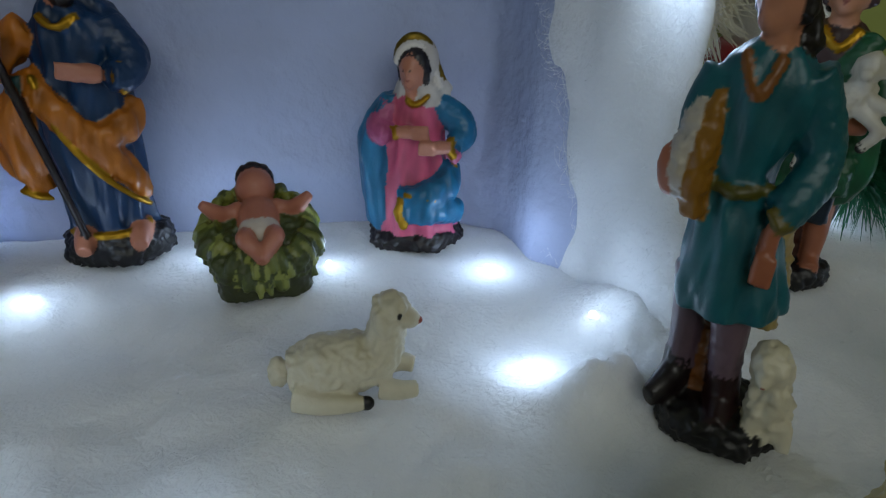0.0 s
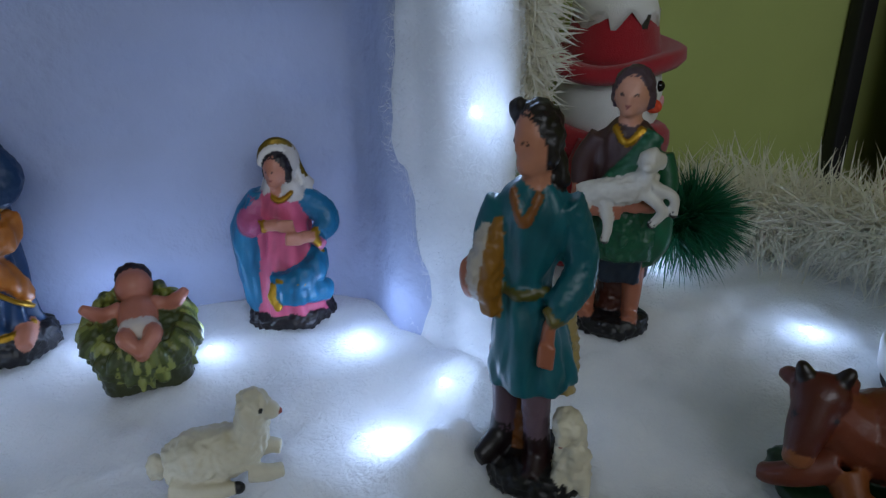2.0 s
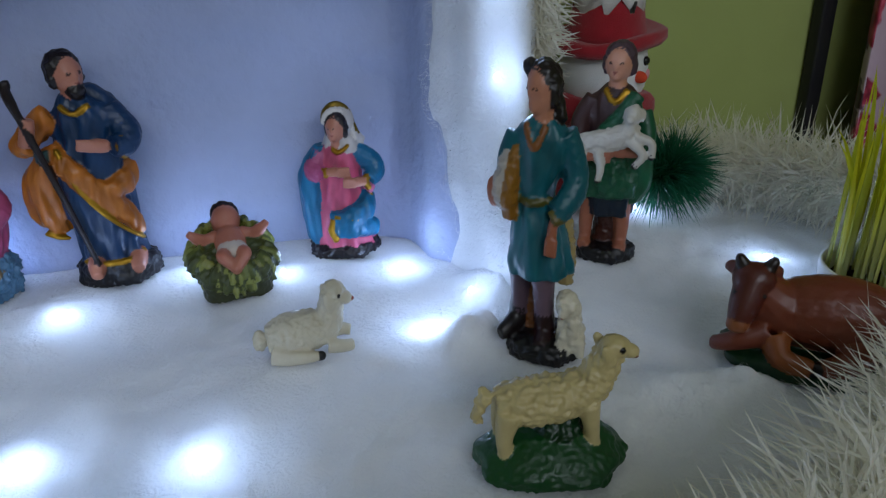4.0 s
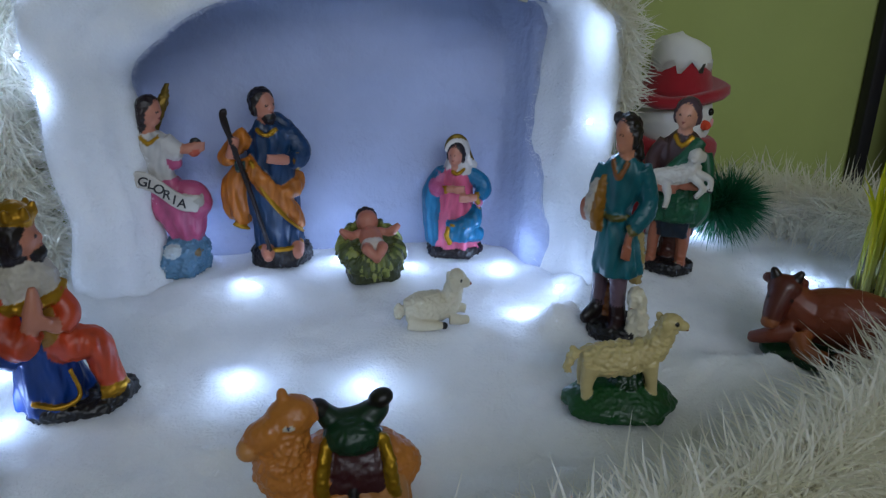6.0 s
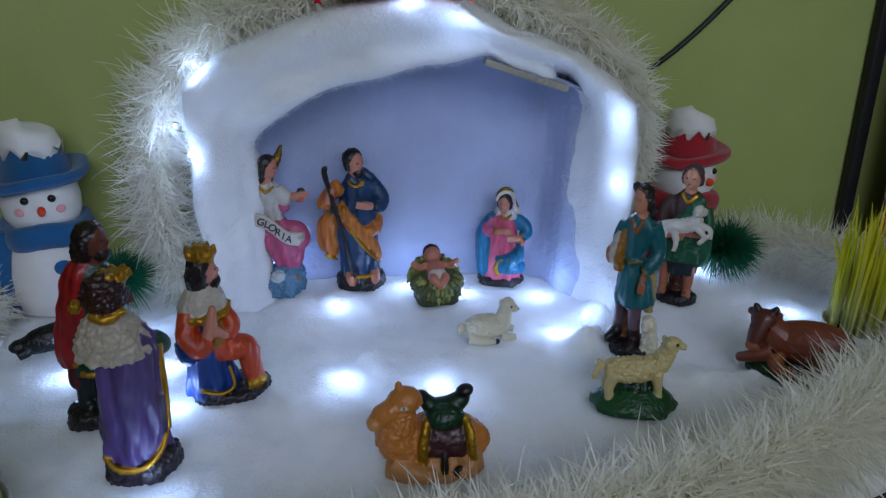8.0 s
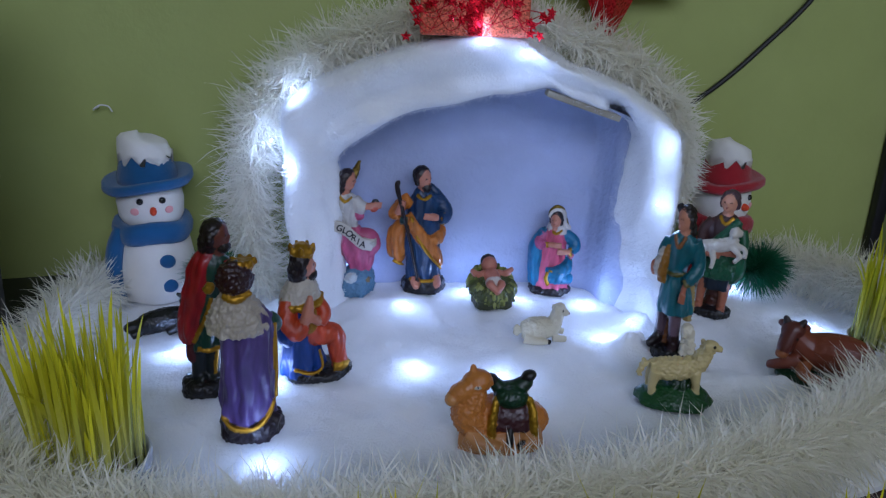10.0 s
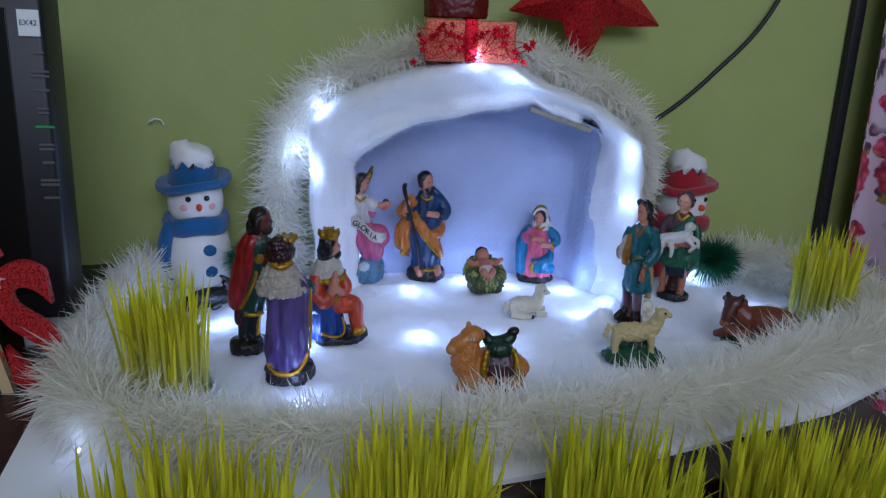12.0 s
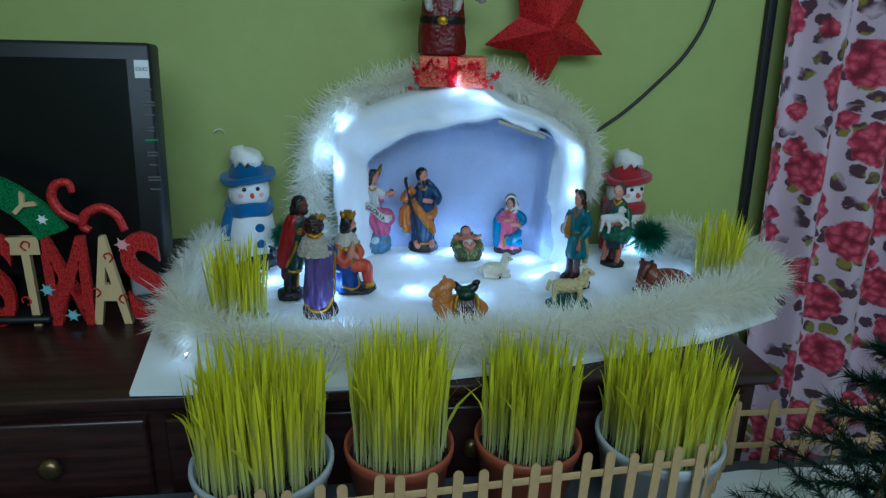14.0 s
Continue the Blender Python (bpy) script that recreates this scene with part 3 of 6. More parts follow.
rim = [(-0.352, 0.43, 0.024, 0.038), (-0.358, 0.33, 0.026, 0.040), (-0.352, 0.22, 0.026, 0.040), (-0.338, 0.13, 0.026, 0.046), (-0.29, 0.080, 0.024, 0.042), (-0.2, 0.060, 0.020, 0.038), (-0.1, 0.050, 0.020, 0.039), (0.0, 0.049, 0.021, 0.041), (0.1, 0.058, 0.023, 0.043), (0.2, 0.08, 0.024, 0.043), (0.3, 0.115, 0.028, 0.047), (0.40, 0.150, 0.030, 0.047), (0.475, 0.205, 0.032, 0.046), (0.492, 0.29, 0.032, 0.044), (0.47, 0.36, 0.03, 0.044), (0.42, 0.415, 0.028, 0.044), (0.36, 0.44, 0.026, 0.036)]
tinsel("tinsel_garland", rim, 0.05, 27000, TINSEL, "cream white tinsel garland laid round the board edge", seed=3)


def pine_sprig(at, radius, count, seed, heading, label, material=PINE, squash=0.75):
    rnd = random.Random(seed)
    g = thing("pine_sprig", Matrix.Translation(at), label, "pine sprig")
    verts, faces = [], []
    h = Vector(heading).normalized()
    for _ in range(count):
        d = (Vector((rnd.gauss(0, 1), rnd.gauss(0, 1), rnd.gauss(0, 1) * squash)).normalized() + h * 0.55).normalized()
        p = h * rnd.random() * radius * 0.5
        ln = radius * (0.6 + 0.45 * rnd.random())
        side = d.cross(Vector((rnd.gauss(0, 1), rnd.gauss(0, 1), rnd.gauss(0, 1)))).normalized() * 0.0005
        k = len(verts)
        e = p + d * ln + Vector((0, 0, -0.1 * ln))
        m = p + d * ln * 0.55
        verts += [p - side, p + side, m + side, m - side, e]
        faces += [(k, k + 1, k + 2, k + 3), (k + 3, k + 2, k + 4)]
    tagged(fast("needle_fill", verts, faces, material, g, False), kind="stuff")
    part("stem", tube([(0, 0, 0, 0.002), tuple(h * radius * 0.3) + (0.0018,), tuple(h * radius * 0.7) + (0.001,)], 8), STICK, g)
    return g


pine_sprig((0.356, 0.382, 0.034), 0.042, 2100, 5, (0.75, -0.15, 0.35), "green artificial pine sprig beside the red snowman")
pine_sprig((-0.225, 0.405, 0.035), 0.036, 1800, 6, (-0.3, -0.3, 0.3), "green artificial pine sprig beside the cave")


# ---- wheat grass ----
def blades(rnd, radius, height, count, yellow):
    verts, faces, cols = [], [], []
    for _ in range(count):
        a, q = rnd.random() * 2 * math.pi, math.sqrt(rnd.random()) * radius
        x, y = q * math.cos(a), q * math.sin(a)
        ln = height * rnd.choice((rnd.uniform(0.4, 0.8), rnd.uniform(0.65, 0.95), rnd.uniform(0.75, 1.05)))
        w = rnd.uniform(0.0009, 0.0018)
        face = rnd.random() * math.pi
        sx, sy = math.cos(face) * w, math.sin(face) * w
        lean = rnd.gauss(0, 0.035) + 0.01 * q / radius * rnd.random()
        la = a + rnd.gauss(0, 0.7)
        curl = rnd.uniform(0.0, 0.06) if rnd.random() < 0.93 else rnd.uniform(0.1, 0.35)
        k = len(verts)
        tone = rnd.random()
        top = np.array((0.78, 0.74, 0.02)) * (0.75 + 0.5 * tone) if rnd.random() < yellow else np.array((0.62, 0.63, 0.022)) * (0.75 + 0.5 * tone)
        low = np.array((0.60, 0.62, 0.34))
        for f in (0, 0.2, 0.45, 0.7, 0.88):
            off = ln * (lean * f + curl * f ** 3)
            px, py, pz = x + math.cos(la) * off, y + math.sin(la) * off, ln * (f - 0.25 * curl * f ** 3)
            ww = (0.55 + 0.9 * f if f < 0.5 else 1.05) * (1 if f < 0.8 else 0.6)
            verts += [(px - sx * ww, py - sy * ww, pz), (px + sx * ww, py + sy * ww, pz + 0.0002)]
            c = low + (top - low) * min(1, f * 1.5 + 0.02)
            cols += [(*c, 1), (*c, 1)]
        off = ln * (lean + curl)
        verts.append((x + math.cos(la) * off, y + math.sin(la) * off, ln * (1 - 0.25 * curl)))
        cols.append((*(top * 1.05), 1))
        for s in range(4):
            b = k + 2 * s
            faces.append((b, b + 1, b + 3, b + 2))
        faces.append((k + 8, k + 9, k + 10))
    return verts, faces, cols


def grass_pot(at, r, depth, height, count, material, label, seed, yellow=0.6, grass_r=0.9):
    g = thing("grass_pot", Matrix.Translation(at), label, "plant pot", "pots of sprouted wheat grass")
    part("pot", turned([(r * 0.72, 0), (r * 0.76, 0.002), (r * 0.93, depth - 0.016), (r * 0.97, depth - 0.014), (r * 1.0, depth - 0.004), (r * 0.99, depth), (r * 0.95, depth + 0.0005), (r * 0.92, depth - 0.004), (r * 0.88, depth - 0.02), (r * 0.3, depth - 0.021)], 56), material, g)
    bm = turned([(r * 0.9, depth - 0.026), (r * 0.9, depth - 0.014), (r * 0.6, depth - 0.010), (r * 0.1, depth - 0.009)], 48)
    bmesh.ops.subdivide_edges(bm, edges=bm.edges, cuts=1)
    for v in bm.verts:
        v.co.z += 0.003 * noise.noise(v.co * 300)
    part("soil", bm, SOIL, g)
    v, f, c = blades(random.Random(seed), r * grass_r, height, count, yellow)
    ob = fast("blade_fill", v, f, GRASS, g, False, c)
    ob.location = (0, 0, depth - 0.012)
    tagged(ob, "yellow-green wheat blades, pale at the root", kind="stuff")
    return g


grass_pot((-0.224, -0.062, LOW_Z), 0.073, 0.088, 0.142, 700, GREYPOT, "pale grey plastic pot of tall yellow-green wheat grass", 11, 0.75, 0.88)
grass_pot((-0.082, -0.042, LOW_Z), 0.060, 0.085, 0.145, 580, TERRA, "terracotta coloured pot of tall wheat grass", 12, 0.7, 0.86)
grass_pot((0.061, -0.042, LOW_Z), 0.060, 0.085, 0.135, 580, TERRA, "terracotta coloured pot of greener wheat grass", 13, 0.4, 0.86)
grass_pot((0.209, -0.055, LOW_Z), 0.071, 0.088, 0.125, 760, GREYPOT, "grey plastic pot of dense wheat grass behind the fence", 14, 0.6, 0.9)
grass_pot((-0.269, 0.124, TABLE_Z + 0.006), 0.036, 0.030, 0.118, 250, GREYPOT, "small pot of wheat grass set in the tinsel", 15, 0.8)
grass_pot((0.418, 0.236, TABLE_Z + 0.006), 0.036, 0.026, 0.122, 210, BOARD, "small white pot of wheat grass set by the tinsel", 16, 0.6)


# ---- bench, fence ----
BENCH = plain("grey_cloth", (0.09, 0.095, 0.105), 0.9, vary=0.2, scale=30, grain=0.5)
tagged(part("bench", box((-0.95, -0.55, LOW_Z - 0.03), (0.95, 0.003, LOW_Z), 0.004), BENCH), "grey cloth-covered low bench in front of the dresser", "bench")


def picket_fence(a, b, top, seed, pickets, label):
    """Flat craft sticks glued to two rails."""
    rnd = random.Random(seed)
    a, b = Vector(a), Vector(b)
    g = thing("picket_fence", Matrix.Translation(a) @ (b - a).to_track_quat("X", "Z").to_matrix().to_4x4(), label, "fence")
    ln = (b - a).length
    for z in (top * 0.3, top * 0.82):
        part("rail", box((-0.004, 0.0011, z - 0.004), (ln + 0.004, 0.003, z + 0.004), 0.0006), STICK, g)
    for i in range(pickets):
        x = ln * i / (pickets - 1)
        bm = bmesh.new()
        w, h, th = 0.0048, top * rnd.uniform(0.97, 1.03), 0.001
        prof = [(-w, 0.0005), (w, 0.0005), (w, h - w)] + [(w * math.cos(t), h - w + w * math.sin(t)) for t in (0.4, 0.9, 1.57, 2.24, 2.74)] + [(-w, h - w)]
        ring_loft(bm, [[(px, y, pz) for px, pz in prof] for y in (-th, th)])
        p = part("picket", bm, STICK, g, "", False)
        p.matrix_local = pose(x + rnd.uniform(-0.0015, 0.0015), 0, 0, 0, rnd.uniform(-2, 2), 0)
    return g


picket_fence((-0.262, -0.170, LOW_Z), (0.215, -0.131, LOW_Z), 0.127, 21, 20, "low fence of bare wooden craft sticks before the pots")
picket_fence((0.335, -0.006, LOW_Z), (0.66, -0.012, LOW_Z), 0.09, 22, 8, "low fence of bare wooden craft sticks beside the bench tree")
picket_fence((0.232, -0.122, LOW_Z), (0.325, -0.012, LOW_Z), 0.105, 23, 6, "short return of the craft stick fence")

# ---- plush snowmen ----
def snowman(at, turn, cloth, cloth_name, label, r=1.0):
    g = thing("snowman", pose(*at, 0, 0, turn), label, "soft toy", "plush snowmen")
    k = 0.01 * r

    def put(name, bm, mat, parent=g, lab="", fuzz=0.0008):
        for v in bm.verts:
            v.co = v.co * k
            v.co += v.normal * fuzz * noise.noise(v.co * 160)
        return part(name, bm, mat, parent, lab)

    body = put("body", turned([(2.4, -0.05), (3.3, 0.5), (3.7, 2.2), (3.7, 4.2), (3.4, 6.2), (2.7, 7.6), (1.5, 8.2)], 40), FELT_WHITE)
    head_ob = put("head", turned([(1.2, 7.4), (2.5, 8.0), (3.05, 9.2), (3.15, 10.6), (2.95, 11.9), (2.2, 12.8), (0.8, 13.1)], 40), FELT_WHITE)
    for x in (-1.0, 1.0):
        put("eye", ball((x, -2.92, 11.1), (0.33, 0.28, 0.33)), BEAD, head_ob, "", 0)
        put("cheek", ball((x * 1.55, -2.78, 10.1), (0.42, 0.12, 0.36), pose(0, 0, 0, 0, 0, x * 24)), PINK, head_ob, "", 0)
    put("nose", ball((0.1, -3.25, 10.15), (0.32, 0.6, 0.42)), FELT_ORANGE, head_ob, "", 0)
    scarf = bmesh.new()
    rings = []
    for i in range(48):
        w = 2 * math.pi * i / 48
        rr = 3.1 + 0.12 * math.sin(5 * w)
        cx, cy = math.cos(w), math.sin(w)
        rings.append([((rr + 0.7 * math.cos(q)) * cx, (rr + 0.7 * math.cos(q)) * cy, 7.7 + 1.15 * math.sin(q) + 0.15 * math.sin(3 * w)) for q in (2 * math.pi * j / 12 for j in range(12))])
    ring_loft(scarf, rings + [rings[0]], False)
    bmesh.ops.remove_doubles(scarf, verts=scarf.verts, dist=1e-4)
    sc = put("scarf", scarf, cloth)
    put("scarf_end", add_tube(bmesh.new(), [(-2.9, -1.4, 8.2, 0.7), (-3.7, -1.3, 6.0, 0.85), (-4.0, -1.0, 3.0, 0.9), (-3.9, -0.9, 0.6, 0.8)], 12), cloth, sc)
    for z in (5.0, 2.4):
        put("button", ball((0.9, -3.55, z), (0.75, 0.25, 0.7)), cloth, body, "", 0)
    brim = turned([(2.6, 12.0), (3.9, 11.95), (4.25, 12.3), (4.2, 12.85), (3.85, 13.0), (2.7, 12.7)], 48)
    for v in brim.verts:
        q = math.atan2(v.co.y, v.co.x)
        v.co.z += 0.55 * (math.hypot(v.co.x, v.co.y) / 4.5) ** 2 * (0.3 + math.cos(q - 0.2)) + 0.15 * math.sin(3 * q)
    hat = put("hat", turned([(2.85, 12.3), (2.8, 13.1), (2.6, 14.0), (2.4, 14.9), (2.15, 15.7)], 40), cloth)
    put("hat_brim", brim, cloth, hat)
    cap = bmesh.new()
    n = 48
    rows = []
    for j, (q, z) in enumerate(((2.53, 15.0), (2.47, 15.4), (2.36, 15.9), (2.24, 16.5), (1.75, 16.85), (0.3, 16.95))):
        row = []
        for i in range(n):
            w = 2 * math.pi * i / n
            jag = (1.5 * abs(((i * 9 / n) % 1) - 0.5) * 2.0 - 1.0 + 0.35 * math.sin(2.3 * i)) if j == 0 else 0
            row.append((q * math.cos(w) - 0.12 * j * 0.4, q * math.sin(w), z + jag + 0.12 * math.sin(2 * w) - 0.12 * j * 0.8 * math.cos(w)))
        rows.append(row)
    ring_loft(cap, rows)
    put("snow_cap", cap, FELT_WHITE, hat, "white felt snow with a jagged edge")
    return g


snowman((-0.298, 0.440, 0.0), 15, FELT_BLUE, "blue", "white plush snowman in blue felt hat and scarf", 1.04)
snowman((0.343, 0.438, 0.0), 17, FELT_RED, "red", "white plush snowman in red felt hat and scarf", 1.03)


# ---- on the roof ----
def gift_box():
    g = thing("gift_box", pose(0.022, 0.380, 0.284, 0, 0, -6), "coral mesh-wrapped gift box on the cave roof", "gift box")
    part("box", box((-0.05, -0.02, 0), (0.05, 0.03, 0.045), 0.002), MESH_ORANGE, g)
    part("ribbon", box((-0.007, -0.0215, 0.0005), (0.007, 0.0315, 0.0462), 0.001), FOIL_RED, g)
    return g


gift_box()


def foil_star(r, deep, spin=0.0):
    bm = bmesh.new()
    pts = []
    for i in range(10):
        w = math.pi / 2 + spin + math.pi * i / 5
        q = r if i % 2 == 0 else r * 0.44
        pts.append((q * math.cos(w), 0, q * math.sin(w)))
    ring = [bm.verts.new(p) for p in pts]
    f, b = bm.verts.new((0, -deep, 0)), bm.verts.new((0, deep, 0))
    for i in range(10):
        bm.faces.new((ring[i], ring[(i + 1) % 10], f))
        bm.faces.new((ring[(i + 1) % 10], ring[i], b))
    return bm


def star_garland():
    g = thing("star_garland", pose(0.022, 0.380, 0.284, 0, 0, -6), "red foil star garland draped over the gift box", "garland")
    rnd = random.Random(9)
    first = part("star", foil_star(0.0055, 0.0008), FOIL_RED, g, "", False)
    for i in range(46):
        o = first if i == 0 else new("star", first.data)
        o.parent = g
        f = i / 45
        x = -0.062 + 0.13 * f + rnd.uniform(-0.008, 0.008)
        o.matrix_local = pose(x, -0.027 - 0.012 * rnd.random(), 0.008 + 0.03 * abs(math.sin(f * 7)) + rnd.uniform(-0.012, 0.008), rnd.uniform(-30, 30), rnd.uniform(0, 72), rnd.uniform(-40, 40))
    for j in range(5):
        pts = [(-0.06 + 0.12 * i / 7, -0.03 - 0.008 * rnd.random(), 0.02 + 0.018 * rnd.uniform(-1, 1), 0.0005) for i in range(8)]
        part("wire", tube(pts, 5, 40), FOIL_RED, g)


star_garland()


def red_star():
    """Five folded paper points round one centre, each a little dented."""
    g = thing("paper_star", pose(0.183, 0.447, 0.370), "large red glitter paper star leaning on the wall", "star")
    r, deep, cut = 0.106, 0.028, 12
    for k in range(5):
        w = math.pi / 2 + radians(33) + 2 * math.pi * k / 5
        tip = Vector((r * math.cos(w), 0, r * math.sin(w)))
        sides = [Vector((0.46 * r * math.cos(w + d), 0, 0.46 * r * math.sin(w + d))) for d in (math.pi / 5, -math.pi / 5)]
        bm = bmesh.new()
        rings = []
        for i in range(cut + 1):
            f = i / cut
            blunt = f if f < 0.9 else 0.9 + 0.06 * math.sin((f - 0.9) * 15.7)
            p, q = (sv.lerp(tip, blunt) for sv in sides)
            ridge = Vector((0, 0, 0)).lerp(tip, blunt)
            d = deep * (1 - blunt) + 0.003
            ring = [p, ridge + Vector((0, -d, 0)), q, ridge + Vector((0, d, 0))]
            rings.append([v + Vector((1, 1, 1)) * 0.0012 * noise.noise(v * 60) for v in ring])
        part("point", ring_loft(bm, rings), STAR_RED, g, "", False)
    return g


red_star()


def plush_doll():
    s = Sculpt()
    Rd, Wt = "7d1018", "c9c2ba"
    for sx in (-1, 1):
        s.limb([(1.2 * sx, 0, 3.0, 1.3), (1.5 * sx, -0.2, 1.2, 1.15), (1.6 * sx, -0.3, 0.6, 1.0)], Rd, relief=0.1)
        s.limb([(2.2 * sx, 0, 7.4, 1.0), (3.8 * sx, -0.3, 7.6, 0.95), (4.8 * sx, -0.5, 7.0, 0.9)], Rd, relief=0.08)
        s.ball((5.0 * sx, -0.5, 6.9), (0.75, 0.9, 0.9), Wt, relief=0.15)
        s.limb([(1.0 * sx, -1.4, 8.0, 0.5), (1.9 * sx, -1.9, 6.4, 0.55), (1.7 * sx, -2.1, 5.0, 0.4)], Wt, relief=0.15)
    s.loft([(0, 0, 0.1, 3.1, 2.2), (0, 0, 2.0, 3.1, 2.2), (0, 0, 4.0, 2.9, 2.2), (0, 0, 6.4, 2.6, 1.9), (0, 0, 8.4, 1.7, 1.4)], Rd, 5, 0.04, 0, 0.1)
    s.loft([(0, 0, 3.6, 3.0, 2.3), (0, 0, 4.0, 3.02, 2.32), (0, 0, 4.4, 2.95, 2.25)], "120d0d")
    s.ball((0, -2.35, 4.0), (0.65, 0.25, 0.5), "c8a436", gold=True)
    s.ball((0, -0.2, 10.0), (1.9, 1.8, 2.0), Wt, relief=0.15)
    s.loft([(0, 0, 11.0, 1.9, 1.8), (0.2, 0, 12.6, 1.3, 1.2), (0.8, 0.1, 14.0, 0.4, 0.4)], Rd, 0, 0, 0, 0.08)
    ob = s.cast("plush_doll", pose(0.006, 0.386, 0.3295, 0, 0, -6), "red plush doll with white trim on the gift box", "doll", 0.16, "", 2, (1.13, 1.1, 1.25, 0))
    ob.data.materials.clear()
    ob.data.materials.append(CLOTH_PAINT)
    return ob


CLOTH_PAINT = RESIN.copy()
CLOTH_PAINT.name = "dyed_plush"
plush_doll()

# ---- wall: cable, hook, window edge, curtain ----
tagged(part("cable", tube([(0.262, 0.462, 0.178, 0.003), (0.287, 0.474, 0.198, 0.003), (0.338, 0.480, 0.232, 0.003), (0.385, 0.482, 0.274, 0.003), (0.445, 0.482, 0.341, 0.003), (0.478, 0.482, 0.424, 0.003), (0.50, 0.482, 0.60, 0.003), (0.505, 0.482, 0.95, 0.003)], 10, 90), RUBBER), "black cable hanging in a curve down the wall", "cable")
tagged(part("wall_hook", tube([(-0.352, 0.489, 0.196, 0.0009), (-0.355, 0.481, 0.194, 0.0009), (-0.348, 0.479, 0.199, 0.0008), (-0.340, 0.480, 0.198, 0.0008), (-0.337, 0.482, 0.192, 0.0007)], 8), BOARD), "small white wall hook", "hook", kind="structure")
tagged(part("window_frame", box((-0.008, 0.476, -0.57), (0.008, WALL_Y - 0.001, 1.55), 0.002, pose(0.602, 0, 0, 0, -2.6, 0)), RUBBER), "black window frame edge beside the curtain", "window frame", "", "structure")


def curtain_material():
    """Pink cloth printed with red roses and brown leaves."""
    m = Mat("rose_print_cloth", 0.85, 0.0, Sheen_Weight=0.2)
    at = m.n("ShaderNodeAttribute")
    at.attribute_name = "cloth"
    co = at.outputs["Vector"]
    col = m.mix((0.54, 0.40, 0.48), (0.63, 0.48, 0.56), m.noise(9, 4, co))
    wv = m.n("ShaderNodeTexNoise", Scale=48.0, Detail=4.0)
    m.link(co, wv.inputs["Vector"])
    warped = m.n("ShaderNodeVectorMath")
    warped.operation = "MULTIPLY_ADD"
    m.link(wv.outputs["Color"], warped.inputs[0])
    warped.inputs[1].default_value = (0.026, 0.026, 0.0)
    m.link(co, warped.inputs[2])

    def spots(scale, jitter, offset):
        shift = m.n("ShaderNodeVectorMath")
        shift.operation = "ADD"
        m.link(warped.outputs[0], shift.inputs[0])
        shift.inputs[1].default_value = offset
        v = m.n("ShaderNodeTexVoronoi", Scale=scale, Randomness=jitter)
        v.voronoi_dimensions = "2D"
        m.link(shift.outputs[0], v.inputs["Vector"])
        return v.outputs["Distance"]

    leaf = spots(30.0, 1.0, (0.3, 0.1, 0))
    near_rose = spots(7.4, 0.8, (0, 0, 0))
    a = m.ramp(leaf, [(0.30, (1, 1, 1)), (0.36, (0, 0, 0))])
    b = m.ramp(near_rose, [(0.27, (0, 0, 0)), (0.29, (1, 1, 1)), (0.52, (1, 1, 1)), (0.6, (0, 0, 0))])
    col = m.mix(col, m.mix((0.075, 0.03, 0.045), (0.24, 0.20, 0.03), m.ramp(m.noise(26, 2, co), [(0.55, (0, 0, 0)), (0.62, (1, 1, 1))])), m.mix((0, 0, 0), a, b))
    small = spots(11.0, 0.9, (0.53, 0.21, 0))
    petals = m.n("ShaderNodeTexVoronoi", Scale=62.0)
    petals.voronoi_dimensions = "2D"
    m.link(warped.outputs[0], petals.inputs["Vector"])
    rose = m.ramp(petals.outputs["Distance"], [(0.1, (0.62, 0.10, 0.16)), (0.45, (0.40, 0.025, 0.06)), (0.75, (0.17, 0.01, 0.03))])
    col = m.mix(col, rose, m.ramp(small, [(0.17, (1, 1, 1)), (0.20, (0, 0, 0))]))
    col = m.mix(col, rose, m.ramp(near_rose, [(0.275, (1, 1, 1)), (0.30, (0, 0, 0))]))
    m.base(col)
    m.bump(m.noise(900, 3, co), 0.2, 0.0005)
    return m.m


def curtain():
    nx, nz = 150, 60
    verts, faces, uv = [], [], []
    x0, x1, z0, z1 = 0.608, 1.36, -0.72, TOP - 0.03
    for j in range(nz + 1):
        z = z0 + (z1 - z0) * j / nz
        for i in range(nx + 1):
            f = i / nx
            x = x0 + (x1 - x0) * f + 0.010 * math.sin(22 * f + 0.6)
            y = 0.425 + 0.026 * math.sin(44 * f + 0.25 * math.sin(3 * z)) + 0.01 * math.sin(19 * f + 1) - 0.02 * max(0, -z)
            verts.append((x - 0.05 * max(-0.3, min(z, 0.6)), y, z))
            uv.append((x0 + (x1 - x0) * f * 1.35, z, 0))
    for j in range(nz):
        for i in range(nx):
            a = j * (nx + 1) + i
            faces.append((a, a + 1, a + nx + 2, a + nx + 1))
    ob = fast("curtain", verts, faces, curtain_material())
    layer = ob.data.attributes.new("cloth", "FLOAT_VECTOR", "POINT")
    layer.data.foreach_set("vector", np.asarray(uv, np.float32).ravel())
    th = ob.modifiers.new("cloth", "SOLIDIFY")
    th.thickness = 0.0012
    return tagged(ob, "pink curtain printed with red roses and brown leaves", "curtain")


curtain()


